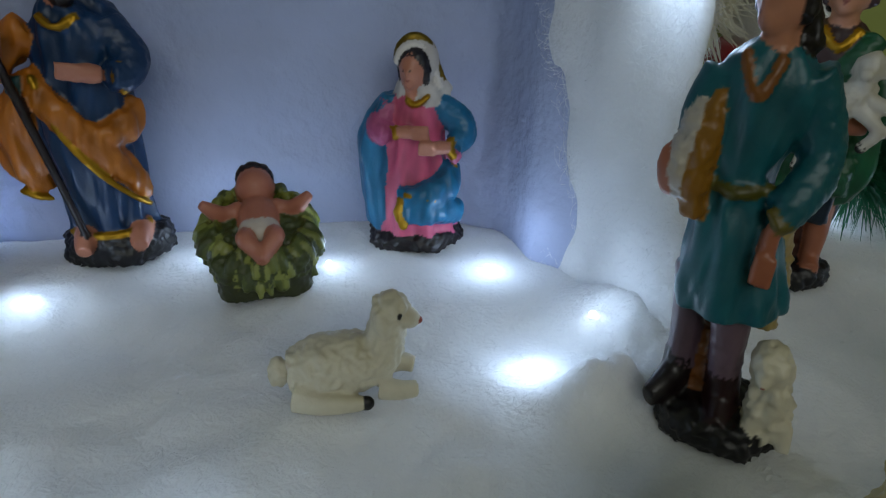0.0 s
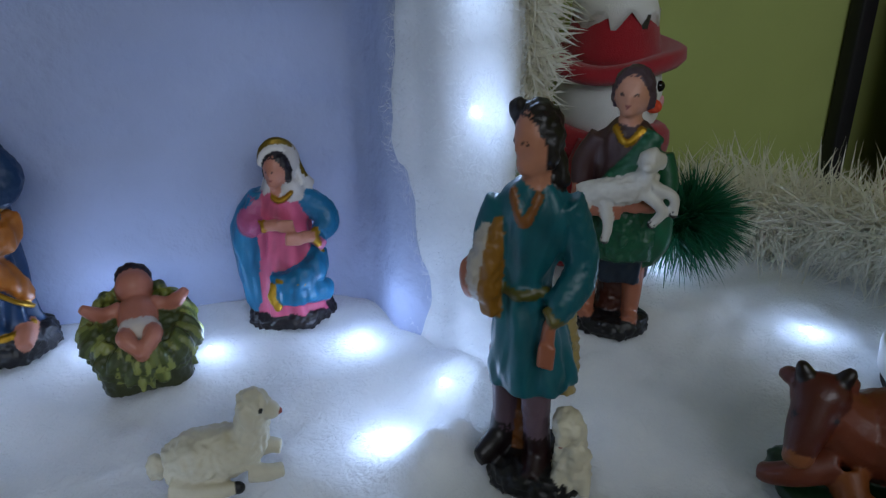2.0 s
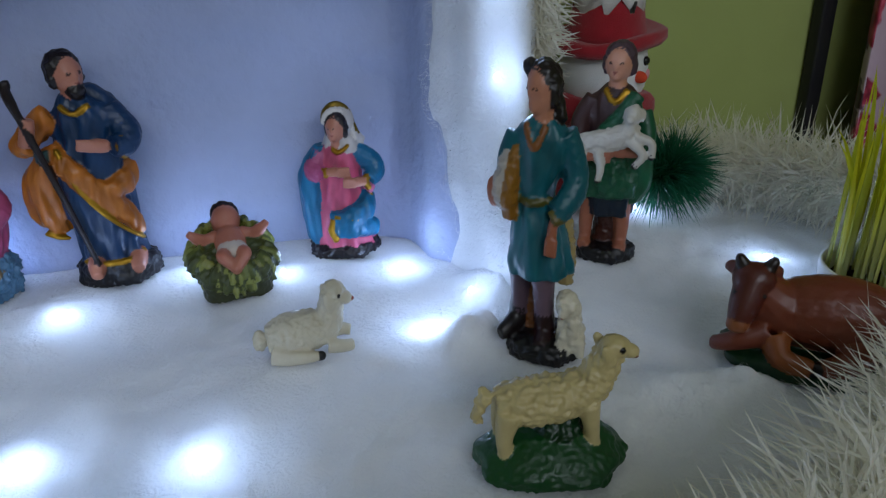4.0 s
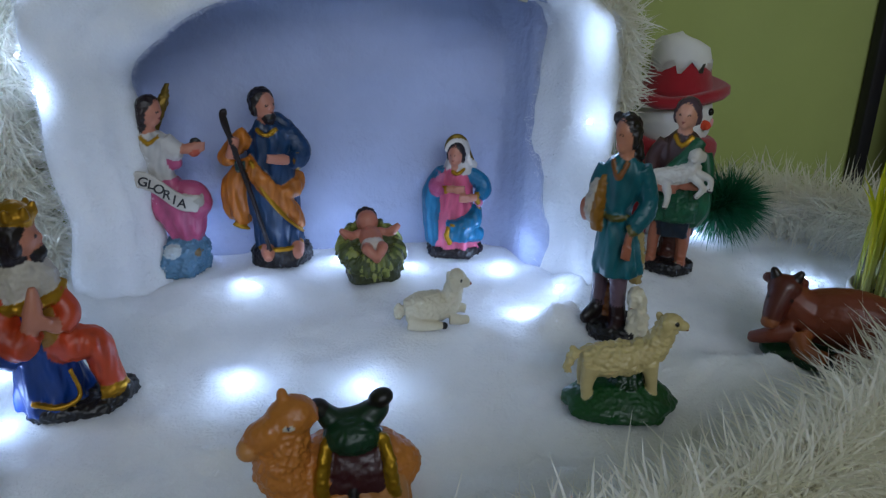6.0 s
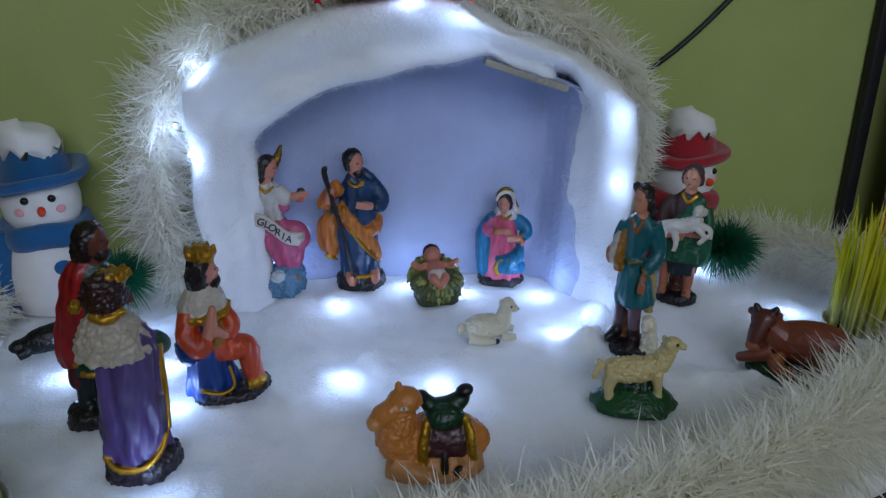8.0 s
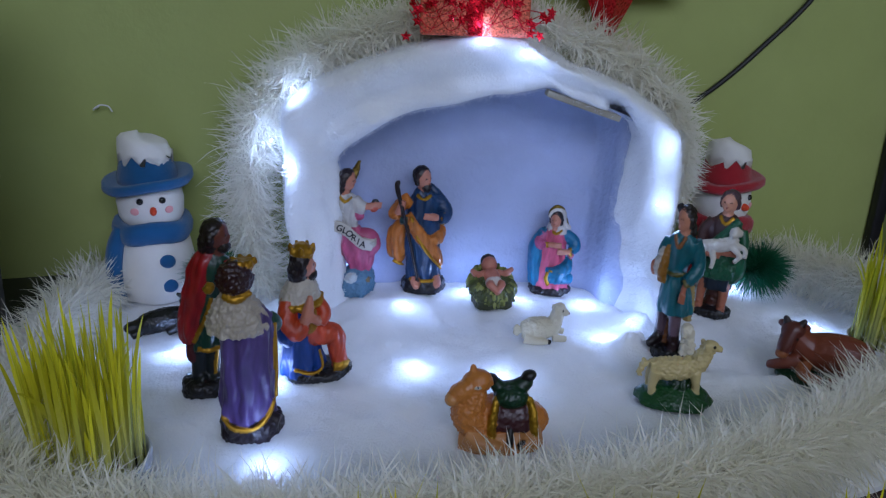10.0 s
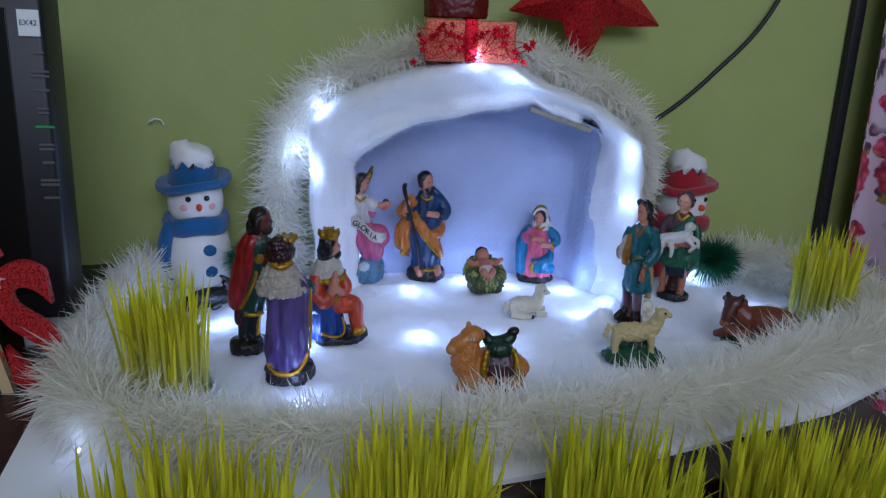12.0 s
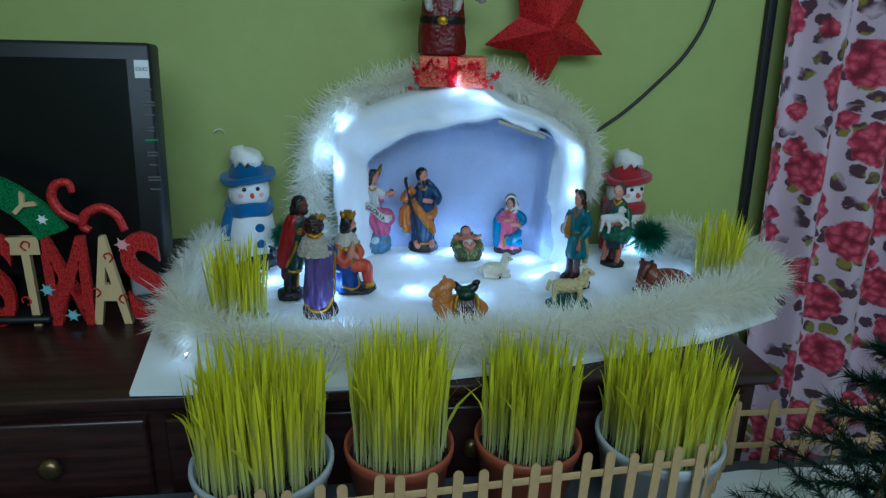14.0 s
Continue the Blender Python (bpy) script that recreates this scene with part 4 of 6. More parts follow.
# ---- dark monitor with its stickers ----
def write(name, body, size, material, parent, m, depth=0.0002, fat=0.0):
    t = bpy.data.curves.new(name, "FONT")
    t.body, t.size, t.extrude, t.offset, t.align_x, t.align_y = body, size, depth, fat, "CENTER", "CENTER"
    o = new(name, t)
    me = bpy.data.meshes.new_from_object(o.evaluated_get(bpy.context.evaluated_depsgraph_get()))
    bpy.data.objects.remove(o)
    bpy.data.curves.remove(t)
    me.materials.clear()
    me.materials.append(material)
    ob = new(name, me)
    ob.parent = parent
    ob.matrix_local = m
    return ob


GREY_INK = plain("pale_grey_ink", (0.10, 0.10, 0.105), 0.5, vary=0.05)
GREEN_INK = plain("green_ink", (0.02, 0.35, 0.08), 0.5, vary=0.05)


def monitor():
    g = thing("monitor", pose(-0.388, 0.252, TABLE_Z, -6.0, 0, 0), "switched-off black monitor with stickers down its bezel", "monitor")
    case = part("case", box((-0.52, 0, 0.045), (0, 0.045, 0.356), 0.005), BLACK, g)
    part("screen", box((-0.49, -0.0012, 0.07), (-0.03, 0.002, 0.335), 0.0006), SCREEN, case, "dark glossy screen", False)
    part("neck", box((-0.31, 0.012, 0.008), (-0.21, 0.036, 0.05), 0.004), BLACK, g)
    part("base", box((-0.39, -0.07, 0.0), (-0.13, 0.11, 0.01), 0.004), BLACK, g)
    st = part("sticker", box((-0.0205, -0.0024, 0.311), (-0.0025, -0.0002, 0.334), 0.0004), BOARD, case, "white model sticker", False)
    write("sticker_letters", "EX42", 0.0068, RUBBER, st, pose(-0.0115, -0.0026, 0.3225, 90, 0, 0))
    for i in range(9):
        z = 0.297 - 0.0165 * i
        for k in range(1 + i % 2):
            w = 0.010 + 0.003 * ((i * 5) % 3)
            part("label_bar", box((-0.0065 - w / 2, -0.0014, z - 0.0011 - 0.004 * k), (-0.0065 + w / 2, -0.0002, z + 0.0011 - 0.004 * k)), GREEN_INK if i == 4 else GREY_INK, case, "", False)
    return g


SCREEN = plain("screen_glass", (0.003, 0.003, 0.004), 0.3, vary=0.1, grain=0.01)
monitor()


# ---- wooden letters ----
def letter_sign():
    g = thing("letter_sign", pose(-0.368, 0.20, TABLE_Z, 0, 0, 0), "red and wooden holiday letters with a green arched banner", "letter sign")
    for ch, x, mat, tilt, wide in (("S", -0.030, LETTER_RED, -4, 0.050), ("A", -0.0765, LETTER_WOOD, 0, 0.048), ("M", -0.125, LETTER_RED, 0, 0.054), ("T", -0.170, LETTER_WOOD, 0, 0.040), ("S", -0.209, LETTER_RED, 6, 0.040), ("I", -0.240, LETTER_WOOD, 0, 0.02), ("R", -0.272, LETTER_RED, 0, 0.044)):
        o = write("letter", ch, 0.160, mat, g, Matrix(), 0.004, 0.0042)
        lo = [min(v.co[i] for v in o.data.vertices) for i in (0, 1)]
        hi = [max(v.co[i] for v in o.data.vertices) for i in (0, 1)]
        tall = 0.122 if ch != "S" else 0.126
        o.matrix_local = pose(x, -0.004, 0.0005 + tall / 2, 90, tilt, 0) @ Matrix.Diagonal((wide / (hi[0] - lo[0]), tall / (hi[1] - lo[1]), 1, 1)) @ Matrix.Translation((-(lo[0] + hi[0]) / 2, -(lo[1] + hi[1]) / 2, 0))
    for cx, cz, flip in ((-0.071, 0.088, 1), (-0.060, 0.03, -1), (-0.178, 0.03, 1), (-0.168, 0.105, -1), (-0.092, 0.04, 1)):
        part("curl", tube([(cx, -0.0088, cz, 0.0011), (cx + 0.005 * flip, -0.0088, cz + 0.006, 0.0013), (cx + 0.001 * flip, -0.0088, cz + 0.012, 0.0013), (cx - 0.005 * flip, -0.0088, cz + 0.010, 0.0011), (cx - 0.004 * flip, -0.0088, cz + 0.004, 0.0008)], 6), LETTER_RED, g, "red painted curl")
    arc = []
    for i in range(25):
        w = radians(24 + 132 * i / 24)
        c, s_ = math.cos(w), math.sin(w)
        arc.append([((q * c) * 1.15 - 0.265, y, 0.075 + q * s_) for q, y in ((0.108, -0.009), (0.142, -0.009), (0.142, -0.001), (0.108, -0.001))])
    ban = part("banner", ring_loft(bmesh.new(), arc), BANNER, g, "green wooden banner", False)
    for ch, w, mat in (("M", 138, LETTER_WOOD), ("E", 114, LETTER_RED), ("R", 92, LETTER_WOOD), ("R", 68, LETTER_RED), ("Y", 45, LETTER_WOOD)):
        c, s_ = math.cos(radians(w)), math.sin(radians(w))
        write("letter", ch, 0.036, mat, ban, pose(0.125 * c * 1.15 - 0.265, -0.0115, 0.075 + 0.125 * s_, 90, 90 - w, 0), 0.002, 0.001)
    part("scroll", tube([(-0.092, 0, 0.128, 0.005), (-0.100, 0, 0.135, 0.0055), (-0.094, 0, 0.15, 0.006), (-0.075, 0, 0.158, 0.006), (-0.058, 0, 0.148, 0.0055), (-0.05, 0, 0.128, 0.005)], 10), LETTER_RED, g)
    part("scroll", tube([(-0.10, 0, 0.14, 0.0055), (-0.122, 0, 0.152, 0.006), (-0.131, 0, 0.172, 0.006), (-0.124, 0, 0.188, 0.0055), (-0.11, 0, 0.19, 0.005), (-0.106, 0, 0.178, 0.004)], 10), LETTER_RED, g)
    for x, z, mat, r in ((-0.052, 0.112, PINK, 0.010), (-0.150, 0.052, SNOWFLAKE, 0.0095), (-0.124, 0.016, SNOWFLAKE, 0.0095), (-0.142, 0.146, BOARD, 0.007)):
        bm = bmesh.new()
        ring = []
        for k in range(24):
            q = r * (1.0 if k % 4 == 0 else 0.62 if k % 2 == 0 else 0.48)
            ring.append((x + q * math.cos(k * math.pi / 12), z + q * math.sin(k * math.pi / 12)))
        ring_loft(bm, [[(px, y, pz) for px, pz in ring] for y in (-0.0115, -0.009)])
        part("ornament", bm, mat, g, "small snowflake ornament", False)
    return g


BANNER = glitter_material("green_glitter", (0.02, 0.16, 0.05), 0.1)
SNOWFLAKE = plain("pale_blue_paint", (0.25, 0.5, 0.55), 0.5)
letter_sign()

# ---- behind the snowman and on the bench ----
rt = thing("router", pose(-0.43, 0.40, TABLE_Z, 0, 0, 8), "black plastic router box on the dresser", "router")
part("case", box((-0.075, -0.05, 0), (0.075, 0.05, 0.035), 0.006), BLACK, rt)
part("label_bar", box((-0.01, -0.0512, 0.02), (0.03, -0.0502, 0.024)), GREEN_INK, rt, "", False)
tr = thing("plastic_tray", pose(-0.405, 0.345, TABLE_Z, 0, 0, 20), "shallow white plastic tray beside the tinsel", "tray")
bm = bmesh.new()
for lo, hi in (((-0.06, -0.04, 0), (0.06, 0.04, 0.002)), ((-0.06, -0.04, 0), (-0.058, 0.04, 0.03)), ((0.058, -0.04, 0), (0.06, 0.04, 0.03)), ((-0.06, -0.04, 0), (0.06, -0.038, 0.03)), ((-0.06, 0.038, 0), (0.06, 0.04, 0.03))):
    add_box(bm, lo, hi)
part("tray", bm, BOARD, tr, "", False)

straw = thing("straw_bundle", pose(-0.285, -0.125, LOW_Z), "loose bundle of dry straw leaning by the pot", "straw")
rnd = random.Random(31)
for i in range(12):
    x = rnd.uniform(-0.02, 0.012)
    part("stalk", tube([(x - 0.035, -0.02 + rnd.uniform(-0.01, 0.01), 0.001, 0.0018), (x - 0.012, -0.005, 0.035, 0.0018), (x + 0.016, 0.008, 0.075 + rnd.uniform(-0.01, 0.015), 0.0012)], 6, 8), STICK, straw)


def table_tree(at):
    g = thing("table_tree", Matrix.Translation(at), "small dark green artificial pine tree on the bench", "tree")
    part("trunk", tube([(0, 0, 0, 0.007), (0.001, 0, 0.12, 0.005), (0, 0, 0.27, 0.002)], 10), STICK, g)
    rnd = random.Random(41)
    for i in range(46):
        f = i / 45
        z = 0.03 + 0.235 * f
        w = i * 2.4
        ln = 0.115 * (1 - 0.85 * f) + 0.01
        d = Vector((math.cos(w), math.sin(w), 0.12))
        verts, faces = [], []
        for q in range(320):
            s = rnd.random()
            p = d * ln * s
            e = (d * 0.7 + Vector((rnd.gauss(0, 1), rnd.gauss(0, 1), rnd.gauss(0, 0.8))) * 0.55).normalized() * rnd.uniform(0.014, 0.024)
            side = e.cross(Vector((rnd.gauss(0, 1), rnd.gauss(0, 1), 1))).normalized() * 0.0006
            k = len(verts)
            verts += [p - side, p + side, p + e]
            faces.append((k, k + 1, k + 2))
        b = fast("branch", verts, faces, PINE_DARK, g, False)
        b.location = (0, 0, z)
    return g


table_tree((0.36, -0.20, LOW_Z))

cover = bmesh.new()
bmesh.ops.create_grid(cover, x_segments=60, y_segments=60, size=0.5)
for v in cover.verts:
    v.co = Vector((0.60 + v.co.x * 0.68, -0.275 + v.co.y * 0.5, LOW_Z + 0.004 + 0.004 * abs(noise.noise(Vector((v.co.x * 12, v.co.y * 12, 0))))))
tagged(part("cotton_sheet", cover, COTTON), "white cotton wool spread on the bench under the tree", "cotton wool", "", "stuff")

# ---- resin figurines (centimetres; front towards -y) ----
SKIN, GOLD, DARK, HAIR = "c9917a", "c09a34", "1a1316", "2a1c1e"


def head(s, x, y, z, hair, skin=SKIN, r=1.0, turn=0.0, beard="", long=False):
    """Plain head with cap of hair; turn: degrees to the viewer's right."""
    a = radians(turn)
    fx, fy = math.sin(a), -math.cos(a)
    s.ball((x, y, z), (0.82 * r, 0.86 * r, 1.1 * r), skin)
    s.ball((x + fx * 0.86 * r, y + fy * 0.86 * r, z - 0.08 * r), (0.17 * r, 0.17 * r, 0.26 * r), skin)
    s.ball((x + fx * 0.5 * r, y + fy * 0.5 * r, z - 0.62 * r), (0.42 * r, 0.42 * r, 0.38 * r), skin)
    s.limb([(x, y, z - 0.6 * r, 0.5 * r), (x, y + 0.1, z - 1.7 * r, 0.6 * r)], skin)
    bx, by = -fx * 0.3 * r, -fy * 0.3 * r
    s.ball((x + bx, y + by, z + 0.3 * r), (0.98 * r, 0.98 * r, 0.98 * r), hair, relief=0.09)
    if long:
        s.ball((x + 1.7 * bx, y + 1.7 * by, z - 0.6 * r), (0.95 * r, 0.85 * r, 1.15 * r), hair, relief=0.12)
    for side in (-1, 1):
        cx, sy = -fy * side * 0.78 * r, fx * side * 0.78 * r
        s.ball((x + cx + bx * 0.6, y + sy + by * 0.6, z - 0.15 * r), (0.32 * r, 0.36 * r, 0.62 * r), hair, relief=0.1)
        s.ball((x + fx * 0.76 * r - fy * side * 0.33 * r, y + fy * 0.76 * r + fx * side * 0.33 * r, z + 0.1 * r), (0.12 * r, 0.11 * r, 0.06 * r), "4a3028")
    if beard:
        s.ball((x + fx * 0.55 * r, y + fy * 0.55 * r, z - 0.85 * r), (0.52 * r, 0.5 * r, 0.48 * r), beard, relief=0.08)
    s.ball((x + fx * 0.82 * r, y + fy * 0.82 * r, z - 0.46 * r), (0.17 * r, 0.13 * r, 0.055 * r), "9a564e")


def hand(s, x, y, z, d, skin=SKIN, r=0.42):
    """A mitten-like hand pointing along d."""
    v = Vector(d).normalized()
    s.limb([(x, y, z, r * 0.8), (x + v.x * 0.5, y + v.y * 0.5, z + v.z * 0.5, r), (x + v.x * 1.0, y + v.y * 1.0, z + v.z * 1.0, r * 0.8), (x + v.x * 1.5, y + v.y * 1.5, z + v.z * 1.5, r * 0.4)], skin)
    for k in (-0.25, 0.0, 0.25):
        o = v.cross(Vector((0, 1, 0.2))).normalized() * k
        s.limb([(x + v.x * 0.8 + o.x, y + v.y * 0.8 + o.y - 0.22, z + v.z * 0.8 + o.z, 0.16), (x + v.x * 1.75 + o.x, y + v.y * 1.75 + o.y - 0.12, z + v.z * 1.75 + o.z, 0.13)], skin)


def joseph(at, turn):
    B, O = "134870", "c2802c"
    s = Sculpt()
    s.rock((0.2, 0), (2.5, 2.0, 1.5), DARK)
    for x, y in ((-0.9, -1.6), (1.5, -1.3)):
        s.limb([(x, y + 0.9, 1.5, 0.5), (x, y, 1.35, 0.5), (x, y - 0.7, 1.0, 0.35)], SKIN)
    s.loft([(0.2, 0, 1.3, 1.95, 1.5), (0.1, 0, 2.6, 1.85, 1.45), (0, 0, 4.6, 1.95, 1.5), (0, 0.1, 6.8, 2.0, 1.5), (0.2, 0.1, 8.6, 1.9, 1.35), (0.4, 0.1, 10.0, 1.9, 1.2), (0, 0.1, 10.9, 1.1, 0.9), (-0.2, 0, 11.3, 0.6, 0.6)], B, 8, 0.07, 0.4)
    s.limb([(-1.6, -1.0, 1.62, 0.14), (-0.4, -1.62, 1.5, 0.14), (1.0, -1.55, 1.5, 0.14), (2.0, -0.7, 1.75, 0.14)], GOLD, True)
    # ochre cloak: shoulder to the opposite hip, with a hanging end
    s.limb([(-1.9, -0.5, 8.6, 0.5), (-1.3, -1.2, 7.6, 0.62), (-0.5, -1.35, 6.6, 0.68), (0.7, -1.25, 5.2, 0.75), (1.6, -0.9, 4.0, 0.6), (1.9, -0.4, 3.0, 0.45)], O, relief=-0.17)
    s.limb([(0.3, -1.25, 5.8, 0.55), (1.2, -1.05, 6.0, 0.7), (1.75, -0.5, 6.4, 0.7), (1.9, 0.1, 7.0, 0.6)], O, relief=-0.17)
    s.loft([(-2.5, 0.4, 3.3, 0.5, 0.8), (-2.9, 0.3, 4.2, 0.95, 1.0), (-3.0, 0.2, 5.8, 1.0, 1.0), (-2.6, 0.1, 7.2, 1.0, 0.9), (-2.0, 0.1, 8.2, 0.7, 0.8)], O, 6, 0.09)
    s.limb([(-1.5, -1.35, 8.6, 0.15), (-0.8, -1.85, 6.4, 0.16), (0.4, -2.0, 4.6, 0.16), (1.6, -1.5, 3.2, 0.15), (2.1, -0.7, 2.5, 0.14)], GOLD, True)
    s.limb([(-3.4, -0.4, 3.5, 0.15), (-2.7, -0.6, 3.2, 0.15), (-2.1, -0.4, 3.0, 0.13)], GOLD, True)
    # arm on the chest
    s.limb([(1.5, 0.1, 10.2, 0.85), (2.35, -0.4, 9.0, 0.85), (2.1, -1.0, 8.4, 0.75), (1.6, -1.5, 8.5, 0.6)], B, relief=0.05)
    s.limb([(2.0, -1.25, 8.9, 0.25), (1.95, -1.55, 8.3, 0.28), (2.05, -1.2, 7.7, 0.22)], GOLD, True, 0.05)
    hand(s, 1.4, -1.7, 8.55, (-1, -0.2, 0.2))
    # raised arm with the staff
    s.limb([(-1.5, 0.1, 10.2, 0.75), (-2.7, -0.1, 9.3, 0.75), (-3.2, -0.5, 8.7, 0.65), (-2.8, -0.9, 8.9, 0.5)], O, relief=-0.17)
    s.limb([(-2.2, -0.8, 8.4, 0.5), (-2.2, -1.1, 7.8, 0.5)], "2d5a5a", relief=0.08)
    s.limb([(-2.9, -1.2, 8.9, 0.42), (-2.6, -1.4, 9.8, 0.4), (-2.45, -1.45, 10.4, 0.38)], SKIN)
    s.limb([(-2.75, -1.5, 12.3, 0.22), (-3.1, -1.5, 12.2, 0.26), (-3.0, -1.5, 11.4, 0.3), (-2.7, -1.6, 10.2, 0.22), (-1.6, -1.9, 5.8, 0.2), (-0.7, -1.9, 1.6, 0.18)], "2a1614")
    s.limb([(-0.9, -0.75, 10.8, 0.14), (-0.2, -1.15, 10.35, 0.15), (0.7, -0.8, 10.7, 0.14)], GOLD, True)
    s.loft([(1.2, 0.4, 9.3, 1.3, 1.0), (1.2, 0.5, 10.6, 1.0, 0.8), (0.5, 0.6, 11.6, 0.6, 0.5)], B, 5, 0.06)
    head(s, -0.1, -0.2, 12.4, HAIR, r=1.02, turn=38, beard=HAIR)
    s.cast("father_figurine", pose(*at, 0.003, 0, 0, turn), "resin figurine of a bearded man in blue robe and ochre cloak", "figurine", 0.1, "nativity figurines", 2, (1, 1, 1.05, 0))


def mary(at, turn):
    P, B = "d6708f", "1a82a8"
    s = Sculpt()
    s.rock((0, 0), (2.75, 2.1, 1.0), "26181f")
    s.loft([(0.1, -0.1, 0.7, 2.35, 1.75), (0.1, -0.1, 1.9, 2.2, 1.6), (0, 0, 3.6, 1.9, 1.45), (0, 0.1, 5.4, 1.75, 1.3), (0.1, 0.1, 6.8, 1.65, 1.15), (0.1, 0.1, 7.7, 1.2, 0.9), (0.1, 0, 8.2, 0.6, 0.6)], P, 9, 0.06, 0.2)
    # blue mantle on one side and across the knees
    s.loft([(-2.0, 0.2, 1.0, 0.75, 1.3), (-2.15, 0.2, 2.6, 0.8, 1.3), (-2.2, 0.1, 4.4, 0.95, 1.2), (-2.25, 0.1, 5.8, 0.85, 1.1), (-1.7, 0.2, 7.2, 0.6, 0.9), (-1.2, 0.3, 7.8, 0.4, 0.6)], B, 5, 0.07)
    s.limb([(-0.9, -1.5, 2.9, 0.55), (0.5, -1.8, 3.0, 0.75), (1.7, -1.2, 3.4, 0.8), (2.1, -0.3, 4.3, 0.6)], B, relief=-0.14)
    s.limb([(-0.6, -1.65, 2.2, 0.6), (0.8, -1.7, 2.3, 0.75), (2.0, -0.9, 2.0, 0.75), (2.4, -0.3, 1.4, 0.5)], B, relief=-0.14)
    s.limb([(-0.6, -2.1, 3.25, 0.13), (0.9, -2.35, 3.1, 0.14), (2.2, -1.5, 3.3, 0.14), (2.4, -0.9, 4.0, 0.13), (2.0, -1.2, 5.2, 0.13)], GOLD, True)
    s.limb([(-0.75, -2.05, 3.1, 0.2), (-1.0, -2.15, 2.3, 0.24), (-0.6, -2.2, 1.5, 0.22)], GOLD, True, 0.05)
    s.limb([(1.4, 0.1, 7.2, 0.75), (2.5, -0.2, 6.5, 0.8), (2.8, -0.6, 5.9, 0.7), (2.2, -1.1, 5.5, 0.6)], B, relief=0.05)
    s.limb([(2.3, -1.2, 5.2, 0.45), (2.0, -1.35, 4.8, 0.4)], "cf7fa0")
    s.limb([(2.0, -1.3, 5.95, 0.22), (1.95, -1.6, 5.5, 0.25), (2.15, -1.5, 5.0, 0.22)], GOLD, True, 0.05)
    hand(s, 1.9, -1.6, 5.55, (-1, -0.2, 0.05), r=0.36)
    s.limb([(-1.3, 0.1, 7.2, 0.7), (-1.9, -0.5, 6.3, 0.7), (-1.4, -1.1, 6.1, 0.55)], "c06a92", relief=0.05)
    s.limb([(-1.05, -1.2, 6.55, 0.2), (-0.95, -1.45, 6.25, 0.22), (-1.05, -1.3, 5.9, 0.2)], GOLD, True, 0.05)
    hand(s, -0.9, -1.4, 6.3, (1, -0.15, 0.02), r=0.34)
    # white shawl, veil with a gilded rim
    s.loft([(0.4, 0.15, 7.35, 1.5, 1.0), (0.35, 0.15, 7.9, 1.35, 0.95), (0.2, 0.2, 8.5, 0.9, 0.85)], "d8d4d0", 7, 0.05)
    s.ball((0.35, 0.35, 9.3), (1.15, 1.0, 1.3), "cfcac4")
    s.limb([(1.3, 0.3, 8.3, 0.55), (1.9, 0.4, 7.7, 0.5)], "d8d4d0")
    head(s, 0.0, -0.42, 9.05, HAIR, r=0.86, turn=-26)
    s.limb([(-0.95, -0.05, 9.4, 0.14), (-0.65, -0.1, 10.15, 0.2), (0.1, -0.05, 10.55, 0.24), (0.9, 0.1, 10.2, 0.22), (1.35, 0.2, 9.3, 0.16), (1.75, 0.1, 8.4, 0.13)], "8f7a30", True)
    s.limb([(-0.95, -0.3, 9.3, 0.12), (-0.6, -0.38, 9.98, 0.13), (0.1, -0.4, 10.25, 0.14), (0.8, -0.25, 9.85, 0.13), (1.2, -0.1, 9.0, 0.13), (1.5, -0.3, 8.1, 0.14)], "e6e2dc")
    s.limb([(-0.4, -0.85, 7.75, 0.12), (0.1, -1.1, 7.5, 0.13), (0.9, -0.9, 7.9, 0.12)], GOLD, True)
    s.cast("mother_figurine", pose(*at, 0.003, 0, 0, turn), "resin figurine of a kneeling woman in pink and blue", "figurine", 0.09, "nativity figurines", 2, (0.86, 0.9, 0.96, 0))


ANGEL_LEAN = 0.24


